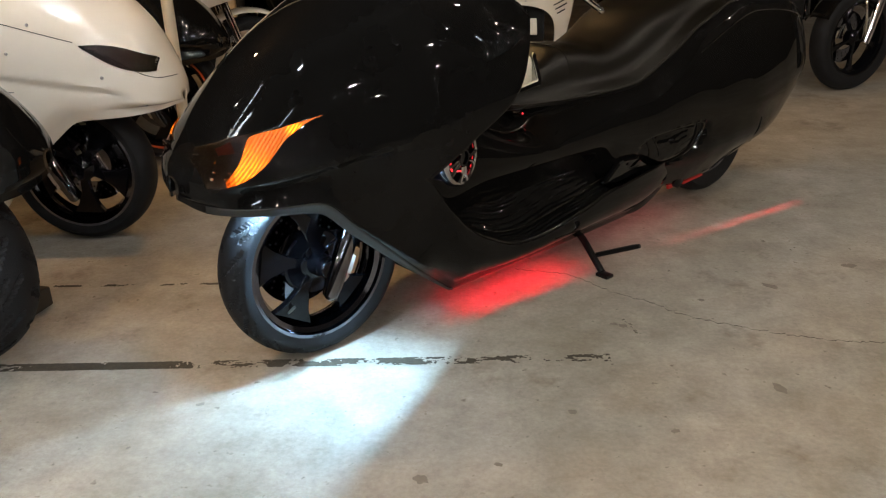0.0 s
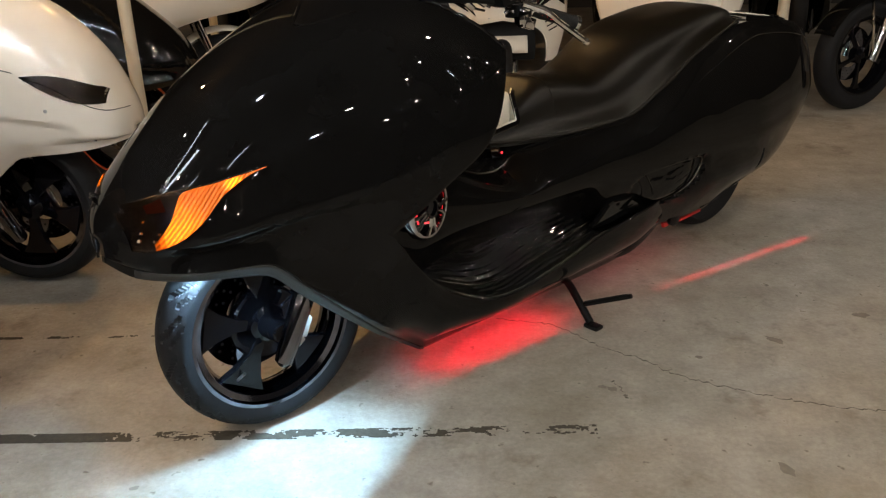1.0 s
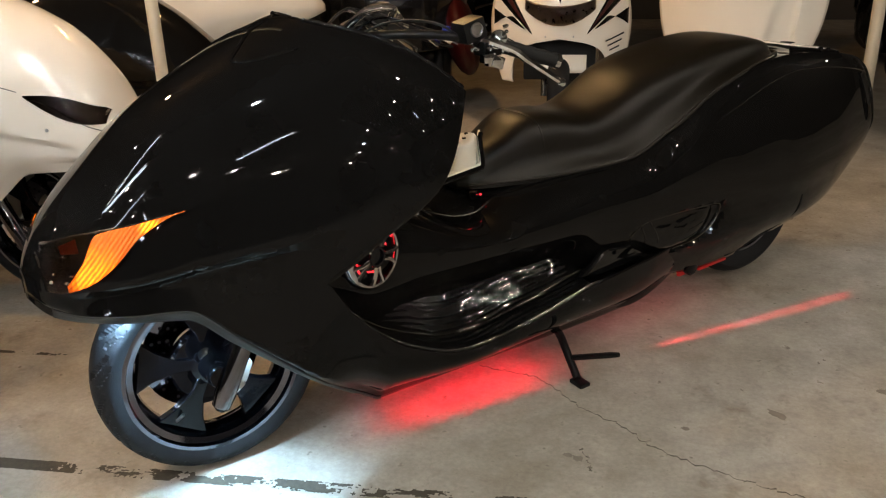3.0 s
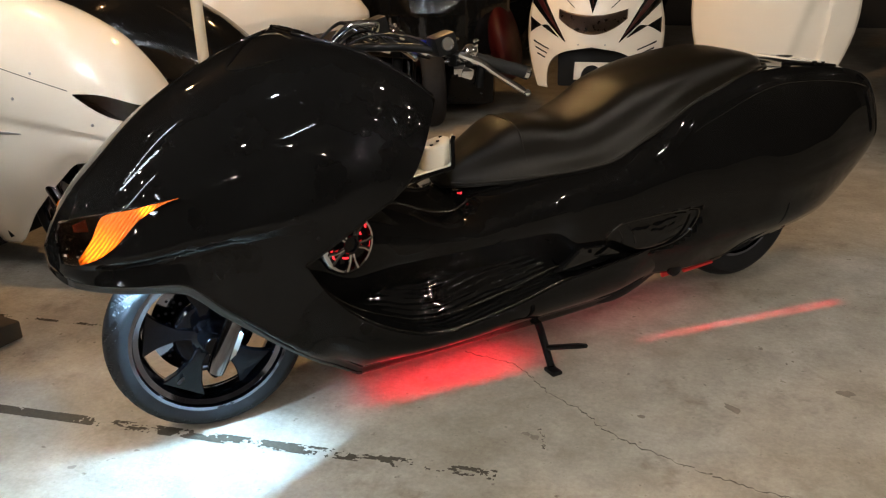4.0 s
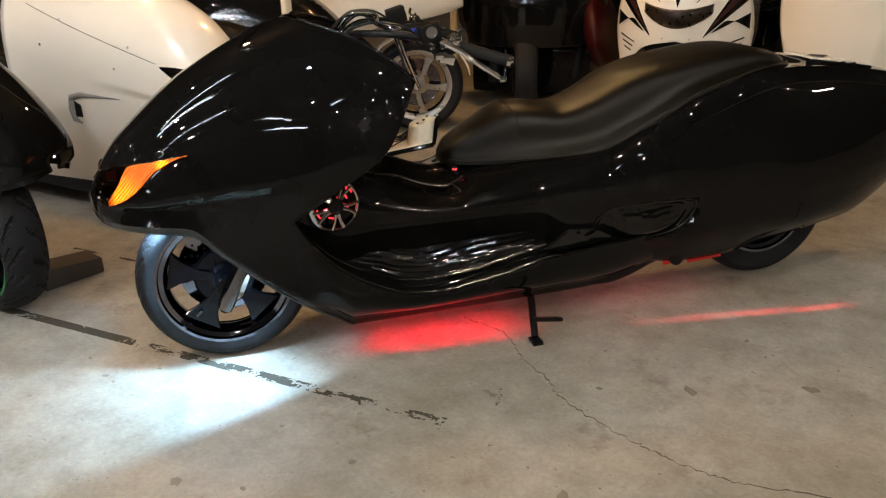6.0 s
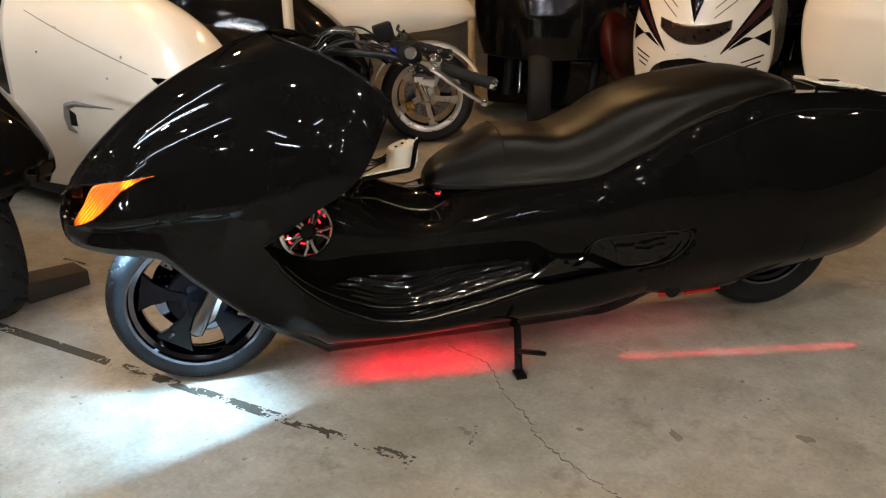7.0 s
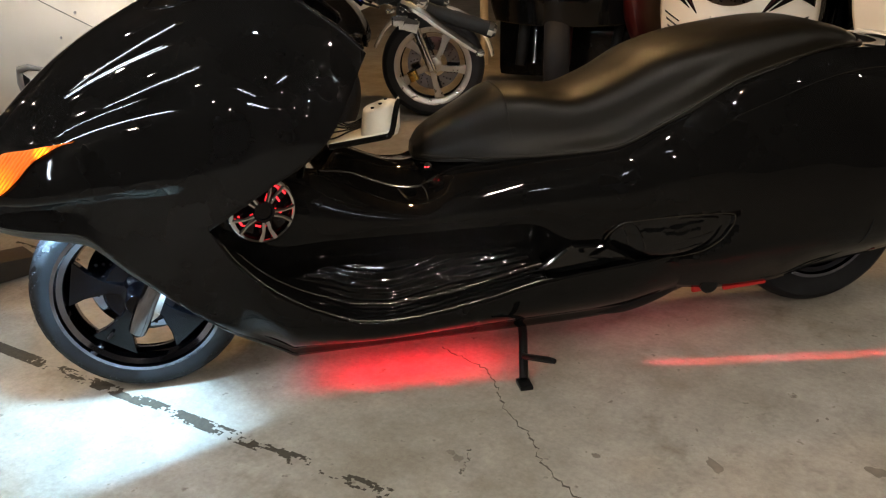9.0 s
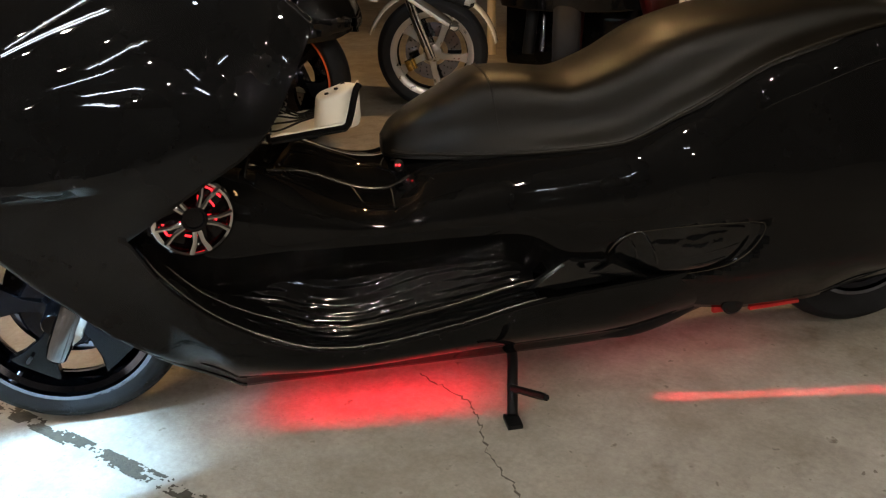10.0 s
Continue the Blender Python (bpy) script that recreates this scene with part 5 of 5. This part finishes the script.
copy_thing(black3, pose(-2.9, 5.2, 0, 0, 0, 195))["label"] = "black scooter deep in the dark row"
copy_thing(black3, pose(-3.4, 6.6, 0, 0, 0, 200))["label"] = "black scooter deep in the dark row"
for q, (x, y, a) in enumerate(((-2.0, 7.4, 100), (-1.0, 7.7, 80), (0.2, 7.9, 95), (1.3, 7.6, 85))):
    copy_thing(black3, pose(x, y, 0, 0, 0, a))["label"] = "black scooter deep in the dark row"
copy_thing(black3, pose(2.6, 7.6, 0, 0, 0, 80))["label"] = "black scooter beside the far post"


def post(x, y, r, label):
    bm = B()
    tube(bm, [(0, 0, 0), (0, 0, 1.1), (0, 0, 2.2), (0, 0, 3.3)], r, 20)
    return solid("post", bm, CREAM, label, kind="structure", m=pose(x, y, 0))


post(-1.15, 3.80, 0.025, "slim cream-painted steel post on the concrete floor")
post(2.03, 6.0, 0.035, "grimy cream steel post behind the parked bikes")
post(-1.77, 6.5, 0.030, "grimy cream steel post behind the parked bikes")

bm = B()
box(bm, (0.24, 0.13, 0.085), (0, 0, 0.0425), 0.008)
for v in bm.verts:
    if v.co.x > 0 and v.co.z > 0.05:
        v.co.z *= 0.75
solid("timber_block", bm, WOOD, "dirty timber wedge on the floor behind a tyre", "wood block", m=pose(-1.245, 2.44, 0, 0, 0, 80))


# ---- white bike with a five-spoke silver wheel ----
wb = thing("white_motorcycle", pose(-1.22, 5.06, 0, 0, 0, 212), "white sports scooter with a silver five-spoke front wheel", "motorcycle", "parked scooters")
wheel(wb, "front_wheel", (0, 0, 0.292), 0.292, 0.12, 0.214, SILVER, "swirl", turn=180)
rows = []
for k in range(25):
    a = radians(20 + 150 * k / 24)
    rows.append([((0.335 + 0.015 * math.cos(q)) * math.cos(a), 0.075 * math.sin(q), 0.292 + (0.318 + 0.022 * math.cos(q)) * math.sin(a)) for q in [radians(-95 + 190 * i / 12) for i in range(13)]])
part("mudguard", grid(B(), rows), WHITE, wb, "white front mudguard", thick=0.004)
for y in (-0.09, 0.09):
    bm = B()
    tube(bm, [(0.0, y, 0.28), (0.07, y, 0.46), (0.17, y, 0.78)], [0.022, 0.024, 0.02], 14)
    part("fork_leg", bm, CHROME, wb, "chrome fork leg")
bm = B()
tube(bm, [(0.10, 0.07, 0.22), (0.12, 0.07, 0.27)], 0.028, 12)
part("caliper", bm, GOLD, wb, "gold brake caliper")
rows = []
for i in range(31):
    x = -0.30 + 1.1 * (i / 30) ** 1.3
    zt, w, zl = curve((-0.30, 0.80), (-0.2, 0.93), (0.1, 1.15), (0.5, 1.25), (0.8, 1.2))(x), curve((-0.30, 0.02), (-0.22, 0.11), (0, 0.20), (0.4, 0.26), (0.8, 0.24))(x), curve((-0.30, 0.76), (-0.1, 0.72), (0.1, 0.70), (0.25, 0.67), (0.4, 0.62), (0.8, 0.56))(x)
    row = []
    for k in range(25):
        a = math.pi * k / 24
        row.append((x, -w * math.cos(a), zl + (zt - zl) * math.sin(a) ** 0.6))
    rows.append(row)
part("front_cowl", grid(B(), rows), WHITE, wb, "white front cowl", thick=0.006)
bm = B()
box(bm, (0.9, 0.3, 0.5), (1.0, 0, 0.55), 0.08)
part("body", bm, SATIN, wb, "dark body")
wheel(wb, "rear_wheel", (1.45, 0, 0.30), 0.30, 0.14, 0.22, SILVER, "swirl", turn=180)


# ---- scooters that face the aisle: a curved shield with patches that follow it ----
def face_y(u, v, half, bulge, top):
    return bulge * abs(u / half) ** 2.2 + 0.28 * max(0, (v - 0.72)) ** 1.25 + 0.10 * max(0, 0.60 - v)


def shield(parent, paint, half, z0, z1, bulge, name, label, mouth=None):
    rows = []
    for i in range(81):
        v = z0 + (z1 - z0) * i / 80
        hw = half * (0.80 + 0.20 * math.sin(math.pi * min(1, max(0, (v - z0) / (z1 - z0)) * 1.25 + 0.05))) * (1 - 0.45 * step(0.95, 1.25, v))
        gap = min(mouth(v), 0.8 * hw) if mouth else 0.0
        us = [-hw + (hw - gap) * k / 24 for k in range(25)] + [gap + (hw - gap) * k / 24 for k in range(25)]
        rows.append([(u, face_y(u, v, half, bulge, z1), v) for u in us])
    bm = grid(B(), rows)
    if mouth:
        dead = [f for f in bm.faces if abs(f.calc_center_median().x) < 0.5 * mouth(min(v.co.z for v in f.verts)) and abs(f.calc_center_median().x) < 0.02]
        bmesh.ops.delete(bm, geom=dead, context="FACES")
    return part(name, bm, paint, parent, label, thick=0.008)


def patch(parent, mat, half, bulge, lo, hi, u0, u1, name, label="", lift=0.004, n=20, m=6):
    """A coloured piece that follows the shield between two curves."""
    rows = []
    for i in range(n + 1):
        u = u0 + (u1 - u0) * i / n
        a, b = lo(u), hi(u)
        rows.append([(u, face_y(u, a + (b - a) * k / m, half, bulge, 1.1) - lift, a + (b - a) * k / m) for k in range(m + 1)])
    return part(name, grid(B(), rows), mat, parent, label, thick=0.002)


rw = thing("motor_scooter", pose(0.31, 5.36, 0, 0, 0, 4), "white scooter with dark red and black stripes and a visor lamp", "scooter", "parked scooters")
HALF, BUL = 0.39, 0.22
shield(rw, WHITE, HALF, 0.34, 1.18, BUL, "front_shield", "white striped front shield", mouth=lambda z: 0.265 * max(0, 1 - ((z - 0.34) / 0.245) ** 4) ** 0.5)
patch(rw, SMOKE, HALF, BUL, lambda u: 0.662 + 2.3 * u * u, lambda u: 0.765 + 0.9 * u * u, -0.19, 0.19, "visor_lamp", "smoked crescent headlight", 0.008)
patch(rw, STEEL, HALF, BUL, lambda u: 0.664 + 2.3 * u * u, lambda u: 0.763 + 0.9 * u * u, -0.185, 0.185, "lamp_bowl", "bright lamp bowl", 0.002)
patch(rw, BLACK, HALF, BUL, lambda u: 0.775 + 3.2 * abs(u), lambda u: 1.10, -0.085, 0.085, "crest", "black pointed crest", 0.004)
patch(rw, REDPAINT, HALF, BUL, lambda u: 0.80 + 14 * abs(u), lambda u: 1.09, -0.012, 0.012, "crest_line", "red line", 0.007)
for sgn in (-1, 1):
    patch(rw, BLACK, HALF, BUL, lambda u: 0.615 + 0.95 * (abs(u) - 0.15), lambda u: 0.622 + 1.75 * (abs(u) - 0.15), sgn * 0.15, sgn * 0.36, "stripe", "black side stripe")
    patch(rw, REDPAINT, HALF, BUL, lambda u: 0.632 + 1.18 * (abs(u) - 0.16), lambda u: 0.634 + 1.52 * (abs(u) - 0.16), sgn * 0.16, sgn * 0.36, "stripe", "dark red side stripe", 0.007)
    patch(rw, BLACK, HALF, BUL, lambda u: 0.640 + 0.55 * (abs(u) - 0.19), lambda u: 0.645 + 0.95 * (abs(u) - 0.19) - 2.6 * max(0, abs(u) - 0.25) ** 1.3, sgn * 0.19, sgn * 0.37, "side_lamp", "black wing-shaped lamp", 0.009)
    for q in range(3):
        patch(rw, SATIN, HALF, BUL, lambda u: 0.565 - 0.03 * q + 0.35 * (abs(u) - 0.25), lambda u: 0.572 - 0.03 * q + 0.37 * (abs(u) - 0.25), sgn * (0.25 + 0.012 * q), sgn * (0.35 - 0.012 * q), "gill", "grey gill slot", 0.003)
    for q in range(2):
        patch(rw, SATIN, HALF, BUL, lambda u: 0.80 + 0.9 * (abs(u) - 0.10) + 0.05 * q, lambda u: 0.806 + 0.9 * (abs(u) - 0.10) + 0.05 * q, sgn * 0.10, sgn * 0.20, "gill", "grey gill slot", 0.003)
    bm = B()
    bmesh.ops.create_uvsphere(bm, u_segments=8, v_segments=6, radius=0.005, matrix=Matrix.Translation((sgn * 0.075, face_y(0.075, 0.605, HALF, BUL, 1), 0.605)))
    part("bolt", bm, STEEL, rw)
bm = B()
box(bm, (0.40, 0.10, 0.22), (0, 0.16, 0.46), 0.02)
part("mouth_duct", bm, UNDER, rw, "dark duct")
rows = [[(-0.10 + 0.25 * i / 12, 0.06 + 0.10 * (q / 6) ** 2, 0.40 + 0.13 * q / 6) for q in range(7)] for i in range(13)]
part("mudguard", grid(B(), rows), WHITE, rw, "white mudguard in the mouth", thick=0.004)
wheel(rw, "front_wheel", (0, 0.20, 0.25), 0.25, 0.12, 0.17, SILVER, "swirl", turn=90)
for y in (-0.085, 0.085):
    bm = B()
    tube(bm, [(y, 0.20, 0.24), (y, 0.30, 0.62)], 0.02, 12)
    part("fork_leg", bm, CHROME, rw, "chrome fork leg")
bm = B()
box(bm, (0.46, 1.5, 0.5), (0, 1.15, 0.55), 0.12)
part("body", bm, WHITE, rw, "white rear body")
wheel(rw, "rear_wheel", (0, 1.65, 0.25), 0.25, 0.13, 0.17, SILVER, "swirl", turn=90)

# plain white one beside it
ws = thing("motor_scooter", pose(1.22, 5.28, 0, 0, 0, -6), "plain white scooter with folded front panels", "scooter", "parked scooters")
rows = []
for i in range(41):
    v = 0.50 + 0.75 * i / 40
    hw = 0.30 + 0.12 * math.sin(math.pi * min(1, (v - 0.5) / 0.75 * 0.9 + 0.12))
    row = []
    for k in range(57):
        u = hw * (-1 + 2 * k / 56)
        y = 0.20 * abs(u / 0.42) ** 2.4 + 0.25 * max(0, 0.66 - v) ** 1.2 + 0.3 * max(0, v - 0.85)
        y += 0.030 * step(0.10, 0.16, u - 0.25 * (v - 0.6)) - 0.025 * step(0.24, 0.27, u - 0.1 * (v - 0.6))
        row.append((u, y, v))
    rows.append(row)
part("front_shield", grid(B(), rows), WHITE, ws, "smooth white front shield with folds", thick=0.008)
wheel(ws, "front_wheel", (0, 0.24, 0.25), 0.25, 0.12, 0.17, RIMBLACK, "five", turn=90)
for y in (-0.085, 0.085):
    bm = B()
    tube(bm, [(y, 0.24, 0.24), (y, 0.32, 0.62)], 0.02, 12)
    part("fork_leg", bm, CHROME, ws, "chrome fork leg")
bm = B()
box(bm, (0.46, 1.4, 0.5), (0, 1.15, 0.6), 0.12)
part("body", bm, WHITE, ws, "white rear body")
wheel(ws, "rear_wheel", (0, 1.6, 0.25), 0.25, 0.13, 0.17, RIMBLACK, "five", turn=90)

# big black scooter with a red fork and red flank
bs = thing("motor_scooter", pose(-0.74, 5.60, 0, 0, 0, 14), "large black scooter with red wheel and red flank panel", "scooter", "parked scooters")
shield(bs, CRUMPLED, 0.50, 0.46, 1.25, 0.30, "front_shield", "glossy black front shield under a crumpled film")
bm = B()
box(bm, (0.84, 0.55, 0.48), (-0.02, 0.62, 0.33), 0.06)
part("engine_cover", bm, BLACK, bs, "glossy black engine cover")
bm = B()
tube(bm, [(-0.24, 0.16, 0.20), (-0.22, 0.24, 0.60)], 0.035, 12)
part("frame_tube", bm, UNDER, bs)
bm = B()
tube(bm, [(0.30, 0.30, 0.22), (0.34, 0.34, 0.55)], 0.03, 12)
part("frame_tube", bm, UNDER, bs)
wheel(bs, "front_wheel", (-0.02, 0.16, 0.27), 0.27, 0.15, 0.18, REDPAINT, "five", turn=104)
for y in (-0.10, 0.10):
    bm = B()
    tube(bm, [(-0.05 + y, 0.14, 0.22), (-0.05 + y, 0.24, 0.62)], 0.022, 12)
    part("fork_leg", bm, DARKCHROME if y < 0 else REDPAINT, bs, "fork leg")
bm = B()
bmesh.ops.create_uvsphere(bm, u_segments=28, v_segments=16, radius=1, matrix=Matrix.Translation((0.46, 0.42, 0.52)) @ Matrix.Rotation(radians(-14), 4, "Y") @ Matrix.Diagonal((0.11, 0.42, 0.27, 1)))
part("flank", bm, REDPAINT, bs, "dark red flank panel")
bm = B()
box(bm, (0.5, 1.4, 0.5), (0, 1.1, 0.55), 0.1)
part("body", bm, BLACK, bs, "black rear body")
wheel(bs, "rear_wheel", (0, 1.6, 0.27), 0.27, 0.15, 0.18, RIMBLACK, "five", turn=90)

# naked motorcycle at the end of the row
mc = thing("motorcycle", pose(2.40, 5.70, 0, 0, 0, 30), "black naked motorcycle with wire-spoked front wheel and chrome forks", "motorcycle")
wheel(mc, "front_wheel", (0, 0, 0.32), 0.32, 0.12, 0.225, RIMBLACK, "thin")
for y in (-0.1, 0.1):
    bm = B()
    tube(bm, [(0.0, y, 0.30), (0.06, y, 0.48), (0.20, y, 0.95)], [0.024, 0.026, 0.019], 14)
    part("fork_leg", bm, CHROME, mc, "chrome fork leg")
bm = B()
tube(bm, bend([(0.0, -0.1, 0.34), (-0.03, -0.09, 0.55), (0.02, 0, 0.68), (-0.03, 0.09, 0.55), (0.0, 0.1, 0.34)]), 0.008, 8)
part("mudguard_stay", bm, CHROME, mc, "bright stay")
rows = []
for k in range(25):
    a = radians(35 + 120 * k / 24)
    rows.append([((0.335 + 0.015 * math.cos(q)) * math.cos(a), 0.07 * math.sin(q), 0.32 + (0.325 + 0.022 * math.cos(q)) * math.sin(a)) for q in [radians(-95 + 190 * i / 12) for i in range(13)]])
part("mudguard", grid(B(), rows), BLACK, mc, "black mudguard", thick=0.004)
bm = B()
box(bm, (0.42, 0.28, 0.34), (0.62, 0, 0.42), 0.03)
for q in range(6):
    box(bm, (0.20, 0.32, 0.012), (0.50, 0, 0.44 + 0.03 * q), 0.003)
part("engine", bm, STEEL, mc, "finned steel engine")
bm = B()
box(bm, (0.5, 0.26, 0.22), (0.55, 0, 0.86), 0.09)
part("fuel_tank", bm, BLACK, mc, "black fuel tank")
bm = B()
box(bm, (0.6, 0.24, 0.09), (1.05, 0, 0.80), 0.035)
part("seat", bm, LEATHER, mc, "black seat")
wheel(mc, "rear_wheel", (1.42, 0, 0.32), 0.32, 0.14, 0.22, RIMBLACK, "thin")
